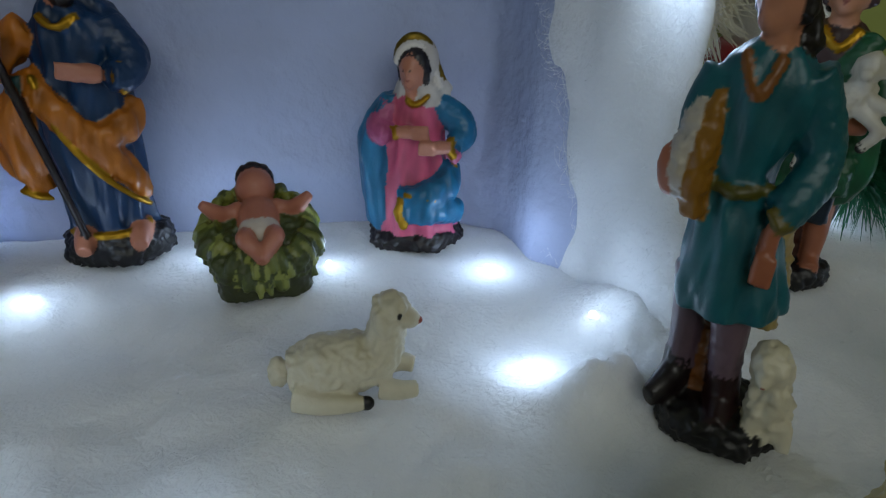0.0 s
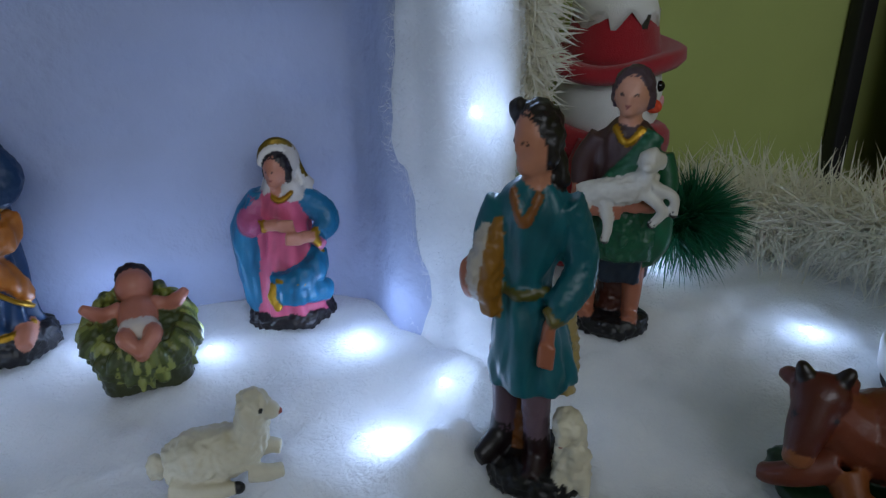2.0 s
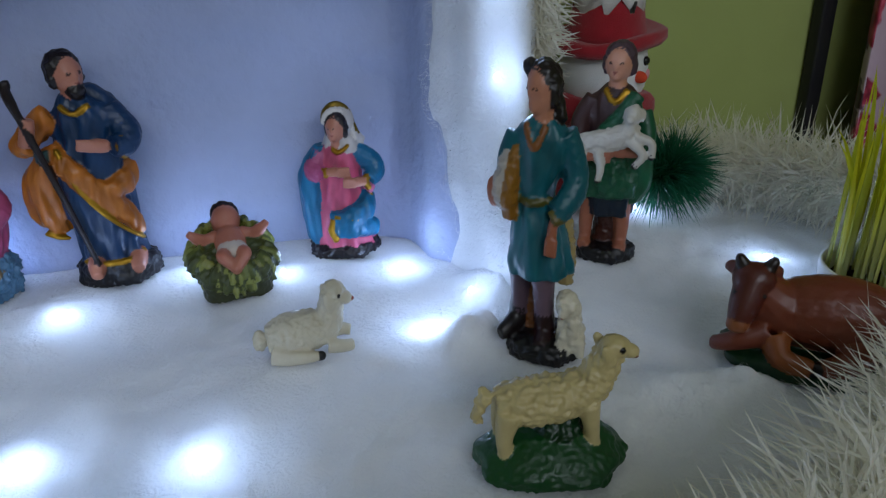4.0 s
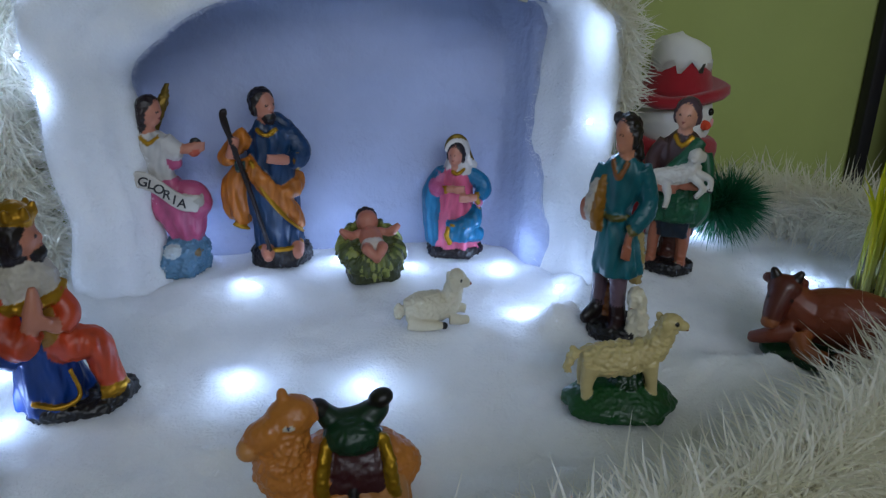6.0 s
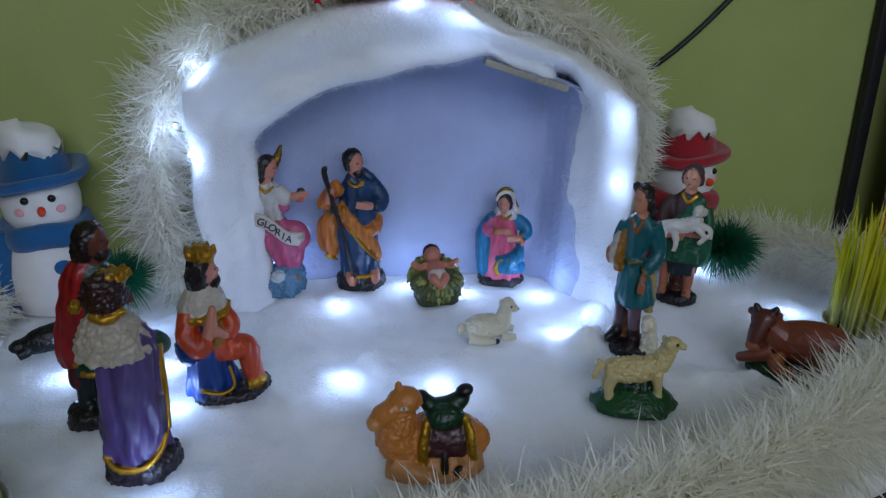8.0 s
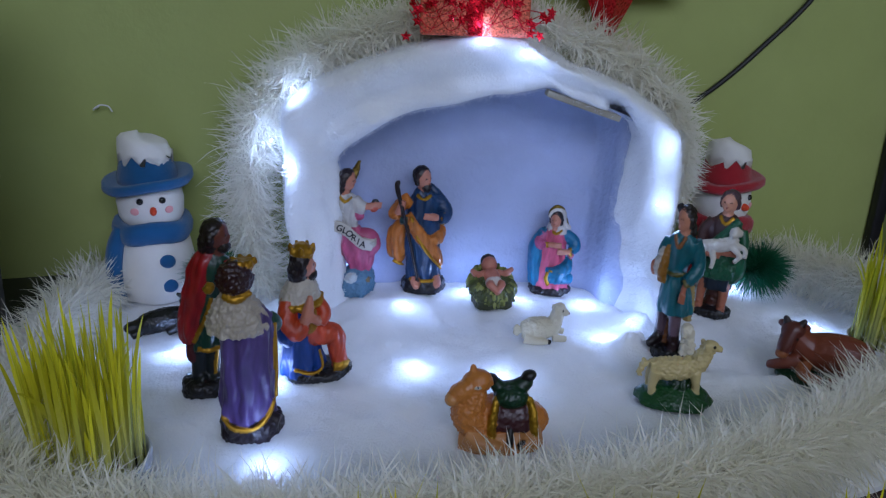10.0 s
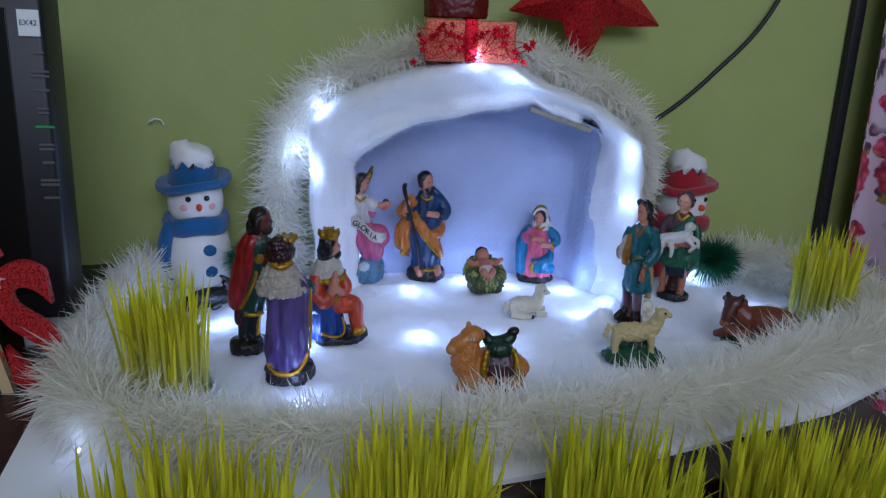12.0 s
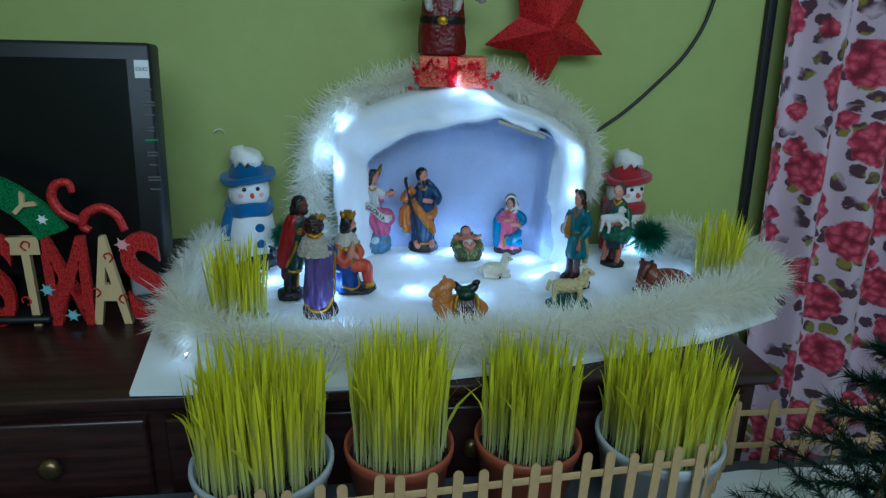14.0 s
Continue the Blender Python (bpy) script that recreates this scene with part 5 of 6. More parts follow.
def angel(at, turn):
    P, W = "c0668a", "cfcdc9"
    s = Sculpt()
    s.loft([(0, 0, 0, 2.2, 1.8), (0, 0, 1.2, 2.3, 1.9), (0.1, 0, 2.3, 1.9, 1.5), (0.2, 0, 3.0, 1.0, 0.9)], "6d93ad", 5, 0.08, 1.0, 0.2)
    s.ball((-0.6, -1.0, 2.0), (0.9, 0.7, 0.7), "c9d3d8", relief=0.15)
    s.ball((1.0, -1.0, 1.7), (0.7, 0.6, 0.7), "8c7a5a", relief=0.15)
    s.loft([(0.6, 0, 2.7, 1.0, 0.9), (0.2, 0, 3.6, 1.5, 1.2), (-0.6, 0, 5.2, 2.0, 1.4), (-1.5, 0, 6.8, 1.6, 1.2), (-2.0, 0, 7.8, 1.15, 1.0)], P, 7, 0.08, 0.7)
    s.ball((0.9, -0.4, 5.4), (1.05, 1.0, 1.1), P, (0, 20, 0), relief=0.05)
    s.limb([(-1.6, 0, 6.8, 0.7), (0.2, -0.5, 6.6, 0.9), (1.2, -0.3, 5.6, 0.8)], P)
    s.loft([(-1.8, 0, 7.0, 1.2, 1.0), (-2.4, 0, 8.4, 1.15, 0.95), (-3.0, 0, 9.8, 1.3, 0.95), (-3.2, 0, 10.9, 1.25, 0.85), (-3.2, 0, 11.4, 0.6, 0.55)], W, 7, 0.05, 0.3)
    s.limb([(-4.0, 0, 10.8, 0.65), (-4.5, -0.3, 9.6, 0.6), (-4.3, -0.7, 8.6, 0.5), (-3.8, -0.9, 7.9, 0.42)], W, relief=0.05)
    s.limb([(-2.2, -0.1, 10.7, 0.65), (-1.3, -0.4, 9.9, 0.7), (-0.8, -0.6, 9.9, 0.6)], W, relief=0.05)
    s.limb([(-1.9, -0.2, 9.6, 0.4), (-1.2, -0.3, 8.9, 0.5), (-0.7, -0.4, 9.0, 0.3)], P)
    hand(s, -0.9, -0.7, 10.0, (1, -0.1, 0.1), r=0.4)
    s.ball((0.15, -0.7, 9.9), (0.5, 0.45, 0.55), "c9684a")
    s.limb([(-0.3, -0.7, 10.6, 0.15), (0.1, -0.8, 10.7, 0.17), (0.5, -0.75, 10.35, 0.15)], "17130f")
    # banner
    k = len(s.bm.faces)
    for j, (x0, x1) in enumerate(((-4.4, 0.8),)):
        rows = []
        for i in range(22):
            f = i / 21
            x = x0 + (x1 - x0) * f
            zc = 8.3 - 2.3 * f + 0.35 * math.sin(f * 6.0)
            y = -1.35 - 0.35 * math.sin(f * math.pi)
            rows.append([(x, y - 0.14, zc - 0.62), (x, y + 0.2, zc - 0.62), (x, y + 0.2, zc + 0.62), (x, y - 0.14, zc + 0.62)])
        ring_loft(s.bm, rows)
    s._mark(k, "cdc9c0", False, 0.0)
    s.limb([(0.6, -1.2, 6.4, 0.5), (1.0, -1.0, 5.6, 0.35)], "b8b4aa")
    # wings
    s.limb([(-2.9, 0.9, 11.2, 0.35), (-2.5, 1.1, 13.2, 0.45), (-2.25, 1.1, 14.6, 0.16)], "9b8444", True, 0.1)
    s.limb([(-4.0, 0.9, 10.6, 0.4), (-5.2, 1.2, 10.9, 0.5), (-5.6, 1.2, 9.6, 0.3)], "9b8444", True, 0.1)
    s.limb([(-3.9, -0.5, 11.2, 0.13), (-3.2, -0.95, 10.7, 0.13), (-2.5, -0.5, 11.1, 0.13)], GOLD, True)
    head(s, -3.35, -0.1, 12.8, "3a2a2c", r=0.98, turn=62, long=True)
    ob = s.cast("angel_figurine", pose(*at, 0.003, 0, 0, turn), "resin angel figurine in white and pink with a lettered banner", "figurine", 0.1, "nativity figurines", 2, (1, 1, 1.01, ANGEL_LEAN))
    for i, ch in enumerate("GLORIA"):
        f = 0.2 + 0.56 * i / 5
        t = bpy.data.curves.new("banner_letter", "FONT")
        t.body, t.size, t.extrude, t.offset, t.align_x, t.align_y = ch, 0.0098, 0.0001, 0.00018, "CENTER", "CENTER"
        o = new("banner_letter", t)
        me = bpy.data.meshes.new_from_object(o.evaluated_get(bpy.context.evaluated_depsgraph_get()))
        bpy.data.objects.remove(o)
        me.materials.clear()
        me.materials.append(RUBBER)
        l = new("banner_letter", me)
        l.parent = ob
        zc = 8.3 - 2.3 * f + 0.35 * math.sin(f * 6.0)
        l.matrix_local = pose((-4.4 + 5.2 * f + ANGEL_LEAN * zc) * 0.01, (-1.535 - 0.35 * math.sin(f * math.pi)) * 0.01, zc * 0.01, 90, 18, 0)


def shepherd(at, turn):
    T = "1d7480"
    s = Sculpt()
    s.rock((0.1, 0), (2.5, 2.1, 1.1), DARK)
    s.limb([(-1.2, 0.5, 5.2, 0.85), (-1.4, 0.4, 3.2, 0.62), (-1.5, 0.3, 1.9, 0.6)], "705e6a")
    s.limb([(-1.5, 0.4, 2.2, 0.65), (-1.7, 0.1, 1.5, 0.6), (-2.2, -0.7, 1.25, 0.5), (-2.6, -1.2, 1.1, 0.35)], "241418")
    s.limb([(0.2, -0.1, 5.2, 0.95), (0.2, -0.3, 3.4, 0.7), (0.2, -0.3, 1.8, 0.62)], "806c78", relief=0.04)
    s.limb([(0.2, -0.3, 2.2, 0.66), (0.2, -0.4, 1.2, 0.66), (0.1, -1.1, 0.9, 0.55), (0.0, -1.7, 0.8, 0.4)], "3a1518")
    s.limb([(-0.8, 0.4, 0.8, 0.6), (-0.7, 0.5, 2.0, 0.55), (-0.5, 0.6, 3.2, 0.4)], "8a5a28", relief=0.15)
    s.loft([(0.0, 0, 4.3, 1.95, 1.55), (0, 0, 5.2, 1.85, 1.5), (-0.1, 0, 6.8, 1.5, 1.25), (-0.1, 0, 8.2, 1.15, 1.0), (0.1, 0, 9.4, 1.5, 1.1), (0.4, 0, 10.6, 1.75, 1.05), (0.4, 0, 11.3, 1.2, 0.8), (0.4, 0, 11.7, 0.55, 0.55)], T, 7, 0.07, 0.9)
    s.limb([(-1.2, -0.5, 8.15, 0.13), (-0.2, -1.15, 8.0, 0.16), (1.0, -0.6, 8.1, 0.13)], "6b6a30")
    s.limb([(1.7, 0, 11.0, 0.75), (2.2, 0.1, 9.8, 0.75), (2.3, -0.1, 8.7, 0.72), (1.7, -0.8, 7.9, 0.65), (1.2, -1.15, 7.6, 0.55)], T, relief=0.05)
    s.limb([(0.85, -1.3, 7.75, 0.16), (1.25, -1.6, 7.4, 0.16), (1.7, -1.2, 7.3, 0.16)], "7a7238")
    hand(s, 1.1, -1.35, 7.35, (-0.15, -0.1, -1), "b87c62", 0.31)
    s.limb([(-1.0, 0, 10.9, 0.6), (-1.6, -0.1, 9.6, 0.65), (-1.6, -0.2, 8.4, 0.5)], T)
    # sheepskin roll under the arm
    s.loft([(-1.5, -0.6, 7.1, 0.45, 0.6), (-1.6, -0.6, 8.2, 0.55, 0.8), (-1.2, -0.5, 9.6, 0.5, 0.7), (-0.9, -0.4, 10.5, 0.3, 0.4)], "a37a2e", relief=0.1)
    s.loft([(-2.0, -0.6, 7.6, 0.35, 0.5), (-2.1, -0.6, 8.4, 0.45, 0.7), (-1.7, -0.5, 9.7, 0.4, 0.6), (-1.5, -0.4, 10.3, 0.2, 0.3)], "c9c4bc", relief=0.16)
    s.ball((-2.45, -0.7, 8.3), (0.42, 0.4, 0.75), "b87c62")
    s.loft([(1.4, 0.9, 3.4, 0.5, 0.5), (1.6, 0.9, 5.0, 0.55, 0.5), (1.5, 0.9, 7.2, 0.4, 0.4)], "b9a877", relief=0.15)
    s.limb([(-0.4, -0.6, 11.5, 0.14), (0.1, -1.1, 10.5, 0.15), (0.8, -0.75, 11.4, 0.14)], "9a6a3a")
    head(s, 0.55, -0.2, 12.85, "2c2224", "cf9a82", 1.0, -40)
    for x, y, z in ((1.4, 0.2, 12.2), (1.5, 0.1, 11.7), (0.95, 0.25, 13.5), (-0.1, 0.2, 13.7)):
        s.ball((x, y, z), 0.42, "2c2224", relief=0.08)
    # small lamb at the feet
    W = "e4dfcc"
    s.loft([(1.9, -0.9, 0.6, 0.9, 0.8), (1.9, -0.85, 1.5, 0.85, 0.75), (1.9, -0.8, 2.6, 0.62, 0.6)], W, relief=0.18)
    s.ball((1.75, -1.0, 3.1), (0.74, 0.72, 0.7), W, relief=0.12)
    s.ball((1.5, -1.5, 2.75), (0.3, 0.35, 0.28), W)
    for x in (1.15, 2.4):
        s.ball((x + 0.05, -0.9, 2.85), (0.2, 0.25, 0.45), W)
        s.limb([(x + 0.15, -1.3, 1.3, 0.28), (x + 0.1, -1.6, 0.5, 0.28)], W)
    s.ball((1.45, -1.83, 2.62), (0.16, 0.1, 0.06), "9a4a3a")
    s.cast("shepherd_figurine", pose(*at, 0.003, 0, 0, turn), "resin shepherd figurine in teal tunic with a lamb at his feet", "figurine", 0.1, "nativity figurines", 2, (0.80, 0.86, 1.06, -0.085))


def boy(at, turn):
    G, W = "256e50", "d8d4ca"
    s = Sculpt()
    s.rock((0.1, 0), (1.9, 1.7, 1.0), DARK)
    s.limb([(0, 0.6, 0.8, 1.0), (0.1, 0.6, 2.4, 0.9), (0.1, 0.5, 4.0, 0.9)], "5a2f1e", relief=0.12)
    for x in (-1.25, 1.05):
        s.limb([(x * 0.8, -0.1, 4.2, 0.6), (x, -0.3, 2.6, 0.48), (x, -0.4, 1.3, 0.4), (x * 1.05, -1.1, 0.95, 0.38)], "b87e64")
    s.loft([(0.05, 0, 3.0, 1.45, 1.1), (0, 0, 4.0, 1.5, 1.2), (0, 0, 5.0, 1.4, 1.1)], "152f42", 6, 0.08)
    s.loft([(-0.1, 0, 4.3, 2.0, 1.4), (-0.2, 0, 5.4, 2.15, 1.5), (-0.1, 0, 6.8, 1.8, 1.3), (0, 0, 8.2, 1.4, 1.1)], G, 8, 0.08, 0.2, 0.12)
    s.loft([(1.5, 0.2, 3.8, 0.5, 0.7), (1.8, 0.2, 5.0, 0.75, 0.9), (1.8, 0.2, 6.8, 0.7, 0.9), (1.4, 0.2, 8.6, 0.6, 0.8), (0.9, 0.1, 10.4, 0.5, 0.7)], G, 5, 0.07)
    s.loft([(0, 0, 7.4, 1.45, 1.1), (0, 0, 8.8, 1.5, 1.1), (0, 0, 10.0, 1.55, 1.0), (0, 0, 10.7, 1.1, 0.8), (0, 0, 11.1, 0.55, 0.5)], "5c4240", 6, 0.04)
    s.limb([(1.3, -0.5, 10.6, 0.45), (0.5, -1.0, 9.4, 0.5), (-0.6, -1.2, 8.2, 0.5), (-1.5, -1.0, 7.3, 0.4)], G, relief=0.06)
    s.limb([(-1.3, 0, 10.2, 0.6), (-2.0, -0.1, 9.0, 0.6), (-2.1, -0.4, 7.9, 0.5)], "5c4240")
    s.limb([(-2.1, -0.4, 7.9, 0.4), (-2.0, -0.9, 7.2, 0.4), (-1.3, -1.7, 7.0, 0.38)], "b87e64")
    s.limb([(1.6, -0.2, 9.6, 0.6), (2.0, -0.5, 8.2, 0.6), (1.8, -1.0, 7.4, 0.45)], G)
    hand(s, 1.7, -1.3, 7.35, (-1, -0.2, 0.1), "b87e64", 0.36)
    hand(s, -1.6, -1.6, 7.1, (1, -0.1, 0), "b87e64", 0.36)
    # lamb in the arms
    s.limb([(-2.1, -1.5, 7.9, 0.3), (-1.2, -1.6, 7.9, 0.62), (0.2, -1.7, 8.2, 0.68), (1.0, -1.7, 8.6, 0.62), (1.25, -1.7, 9.2, 0.5)], W, relief=0.1)
    s.ball((1.25, -1.85, 9.75), (0.5, 0.5, 0.6), W, relief=0.05)
    s.ball((1.1, -2.3, 9.55), (0.28, 0.3, 0.26), W)
    for x in (0.8, 1.75):
        s.ball((x, -1.7, 9.7), (0.18, 0.22, 0.42), W)
    for pts in (((-1.6, -1.8, 7.5), (-1.7, -2.0, 6.3), (-1.85, -2.0, 5.7)), ((-0.6, -1.9, 7.5), (-0.4, -2.1, 6.4), (-0.5, -2.1, 5.75)), ((1.2, -2.0, 8.2), (2.0, -2.1, 7.5), (1.6, -2.1, 6.8)), ((1.5, -1.9, 8.5), (2.4, -2.0, 8.2), (2.5, -2.0, 7.4))):
        s.limb([(*pts[0], 0.33), (*pts[1], 0.25), (*pts[2], 0.22)], W)
        s.ball(pts[2], 0.24, "14110f")
    s.limb([(-0.7, -0.6, 10.9, 0.13), (0, -1.0, 10.2, 0.14), (0.7, -0.6, 10.9, 0.13)], GOLD, True)
    head(s, 0.0, -0.2, 12.3, "66525c", "d8a68e", 0.98, -8)
    s.cast("shepherd_figurine", pose(*at, 0.003, 0, 0, turn), "resin boy figurine in green shawl carrying a white lamb", "figurine", 0.1, "nativity figurines", 2, (1, 1, 1.03, 0))


def crown(s, x, y, z, r, h=0.9):
    s.loft([(x, y, z, r, r), (x, y, z + h * 0.5, r * 1.08, r * 1.08), (x, y, z + h * 0.75, r * 0.8, r * 0.8)], "b8922f", 0, 0, 0, 0.05)
    for i in range(len(s.paint) - 1, -1, -1):
        if s.paint[i][3] == 0.0 or s.paint[i][0] != lin("b8922f")[0]:
            break
        s.paint[i] = (*s.paint[i][:3], 0.0, 0.06)
    for k in range(7):
        w = 2 * math.pi * k / 7
        s.limb([(x + r * math.cos(w), y + r * math.sin(w), z + h * 0.35, 0.3), (x + r * 1.1 * math.cos(w), y + r * 1.1 * math.sin(w), z + h * 0.9, 0.14)], "b8922f", True)


def kneeling_king(at, turn):
    B, O = "15509a", "c65a30"
    s = Sculpt()
    s.rock((0.6, 0), (3.1, 2.0, 0.8), DARK)
    s.loft([(-0.8, 0.2, 0.4, 2.0, 1.7), (-0.8, 0.2, 1.6, 1.9, 1.6), (-0.9, 0.2, 3.6, 1.6, 1.4), (-1.0, 0.2, 5.4, 1.4, 1.3), (-0.9, 0.2, 7.2, 1.5, 1.2), (-0.8, 0.1, 8.4, 1.3, 1.0), (-0.7, 0, 9.0, 0.7, 0.6)], B, 8, 0.07)
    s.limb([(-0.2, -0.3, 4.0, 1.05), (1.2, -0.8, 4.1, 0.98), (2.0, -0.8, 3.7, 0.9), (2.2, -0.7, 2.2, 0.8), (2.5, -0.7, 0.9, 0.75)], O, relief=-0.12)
    s.limb([(1.7, -1.2, 1.0, 0.35), (2.5, -1.3, 1.15, 0.4), (3.1, -0.7, 1.2, 0.3)], GOLD, True, 0.06)
    s.limb([(2.5, -0.7, 0.8, 0.6), (3.3, -1.0, 0.65, 0.5)], "1b1512")
    s.limb([(-1.9, -1.3, 1.3, 0.14), (-0.6, -1.75, 1.0, 0.15), (0.6, -1.5, 1.3, 0.15), (0.4, -1.4, 3.0, 0.14)], GOLD, True)
    s.loft([(-0.2, -0.6, 4.4, 0.75, 0.7), (-0.3, -0.6, 6.2, 0.8, 0.75), (-0.5, -0.5, 7.8, 0.7, 0.6)], "a5812b", relief=0.1)
    s.loft([(-0.9, 0, 6.6, 1.9, 1.45), (-0.9, 0, 7.2, 1.85, 1.4), (-0.8, 0, 8.3, 1.5, 1.2), (-0.7, 0, 9.0, 0.8, 0.8)], "c9c4ba", 9, 0.04, 0, 0.1)
    s.limb([(-2.6, -0.3, 7.2, 0.25), (-1.8, -1.25, 6.8, 0.28), (-0.6, -1.5, 6.9, 0.28), (0.6, -1.0, 7.0, 0.28), (1.0, 0.0, 7.4, 0.25)], GOLD, True, 0.05)
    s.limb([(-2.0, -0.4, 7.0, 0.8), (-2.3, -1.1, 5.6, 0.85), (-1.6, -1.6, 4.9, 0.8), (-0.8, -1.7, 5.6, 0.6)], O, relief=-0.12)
    s.limb([(-2.5, -0.9, 5.4, 0.85), (-2.3, -1.2, 4.4, 0.9), (-1.8, -1.4, 4.0, 0.6)], B, relief=0.05)
    s.limb([(-1.0, -1.75, 5.6, 0.45), (-0.6, -1.9, 6.6, 0.48), (-0.4, -1.8, 7.6, 0.32), (-0.35, -1.7, 8.0, 0.2)], SKIN)
    s.limb([(0.5, -0.5, 7.0, 0.6), (1.0, -1.0, 6.0, 0.65), (0.5, -1.5, 5.3, 0.45)], O)
    hand(s, 0.5, -1.5, 5.4, (-0.6, -0.3, 0.6), r=0.4)
    head(s, -0.45, -0.2, 10.1, "2a1a20", r=1.02, turn=80, beard="231619", long=True)
    crown(s, -0.6, 0.0, 10.7, 0.95, 1.2)
    s.ball((-0.6, 0, 11.2), (0.85, 0.85, 0.75), "b8922f", gold=True, relief=0.05)
    s.cast("king_figurine", pose(*at, 0.003, 0, 0, turn), "resin figurine of a kneeling gold-crowned king in blue and orange", "figurine", 0.1, "nativity figurines", 2, (0.94, 1, 1.03, 0))


def red_king(at, turn):
    Rd, G = "a01e2a", "174e42"
    s = Sculpt()
    s.rock((0.1, 0), (1.9, 1.8, 1.3), DARK)
    for x in (-0.5, 0.6):
        s.limb([(x, 0, 4.2, 0.62), (x, -0.1, 2.4, 0.55), (x + 0.1, -0.2, 1.5, 0.55), (x + 0.5, -0.8, 1.2, 0.4)], "17262a")
    s.limb([(0.9, -0.45, 3.8, 0.15), (0.85, -0.6, 2.6, 0.16), (0.8, -0.6, 1.7, 0.14)], GOLD, True)
    s.loft([(0.3, 0, 3.9, 1.3, 1.15), (0.3, 0, 5.4, 1.3, 1.15), (0.4, 0, 7.4, 1.2, 1.05), (0.4, 0, 9.4, 1.2, 1.0), (0.5, 0, 11.2, 1.3, 0.95), (0.5, 0, 12.0, 0.6, 0.6)], G, 7, 0.06)
    s.limb([(-0.6, -0.9, 4.2, 0.16), (0.3, -1.2, 4.1, 0.2), (1.3, -0.9, 4.2, 0.18)], GOLD, True, 0.04)
    s.loft([(-1.0, 0.3, 4.6, 0.85, 1.1), (-1.1, 0.3, 6.0, 1.0, 1.3), (-0.8, 0.3, 8.0, 1.1, 1.35), (-0.3, 0.3, 10.0, 1.2, 1.3), (0.1, 0.3, 11.6, 1.2, 1.1), (0.4, 0.2, 12.4, 0.6, 0.6)], Rd, 6, 0.07, 0.5)
    s.limb([(-0.9, -0.8, 4.8, 0.13), (-0.2, -1.1, 6.6, 0.14), (0.4, -1.15, 8.6, 0.13)], GOLD, True)
    s.limb([(-1.1, 0, 4.6, 0.4), (-1.0, -0.2, 3.4, 0.45), (-0.8, -0.3, 2.9, 0.3)], "5e1220")
    s.limb([(1.2, -0.1, 11.2, 0.65), (1.7, -0.6, 9.8, 0.65), (1.6, -1.1, 9.3, 0.5)], Rd)
    hand(s, 1.4, -1.2, 9.4, (0.8, -0.3, 0.2), "8a5a48", 0.4)
    s.loft([(1.9, -1.3, 9.2, 0.35, 0.35), (1.9, -1.3, 9.8, 0.6, 0.6), (1.9, -1.3, 10.4, 0.45, 0.45), (1.9, -1.3, 10.9, 0.2, 0.2)], "b8922f", relief=0.05)
    head(s, 0.75, -0.1, 13.45, "2a1a1a", "7a4a3c", 1.05, 62, beard="2a1a1a", long=True)
    s.cast("king_figurine", pose(*at, 0.003, 0, 0, turn), "resin figurine of a standing long-haired king in red cape", "figurine", 0.1, "nativity figurines", 2, (1, 1, 1, 0.09))


def purple_king(at, turn):
    P = "65538a"
    s = Sculpt()
    s.rock((0.2, 0), (2.3, 2.0, 1.6), "2a1a28")
    s.limb([(1.3, -0.6, 1.2, 0.6), (2.2, -0.9, 1.0, 0.55)], "2a1820")
    s.loft([(0.1, 0, 1.0, 1.95, 1.6), (0, 0, 2.4, 1.9, 1.55), (0.1, 0, 4.6, 1.85, 1.5), (0.25, 0, 6.8, 1.85, 1.45), (0.3, 0, 9.0, 1.9, 1.4), (0.0, 0, 10.2, 1.5, 1.2), (-0.2, 0, 11.0, 0.8, 0.8)], P, 7, 0.09, 0.6)
    s.limb([(-1.9, -0.8, 2.0, 0.16), (-1.1, -1.6, 1.35, 0.18), (0.3, -1.75, 1.2, 0.18), (1.4, -1.4, 1.9, 0.17), (1.95, -0.8, 2.9, 0.16)], GOLD, True)
    s.limb([(2.05, -0.6, 3.0, 0.15), (2.2, -0.5, 5.2, 0.15), (2.25, -0.4, 7.6, 0.15), (2.2, -0.3, 8.9, 0.15)], GOLD, True)
    s.loft([(-0.2, -0.05, 8.6, 2.2, 1.75), (-0.2, -0.05, 9.3, 2.15, 1.7), (-0.3, 0, 10.4, 1.7, 1.4), (-0.4, 0, 11.4, 0.9, 0.9)], "bdb6ac", 11, 0.05, 0, 0.16)
    s.limb([(1.9, 0.1, 9.3, 0.5), (2.3, 0.4, 8.6, 0.55), (2.2, 0.8, 8.0, 0.45)], "2e5a4c")
    s.limb([(-1.2, -0.7, 11.5, 0.2), (-0.3, -1.1, 11.3, 0.22), (0.8, -0.7, 11.6, 0.2)], GOLD, True, 0.05)
    s.limb([(-1.9, 0.6, 11.8, 0.35), (-2.2, 0.9, 11.3, 0.4)], GOLD, True, 0.08)
    s.ball((-0.3, -0.1, 12.5), (1.25, 1.15, 1.3), "401820", relief=0.2)
    s.limb([(0.2, 0.2, 12.2, 0.6), (0.7, 0.6, 12.1, 0.5)], "7a4a3c")
    crown(s, 0.35, 0.35, 13.05, 0.72, 0.9)
    s.cast("king_figurine", pose(*at, 0.003, 0, 0, turn), "resin king figurine seen in purple cape with white collar", "figurine", 0.1, "nativity figurines")


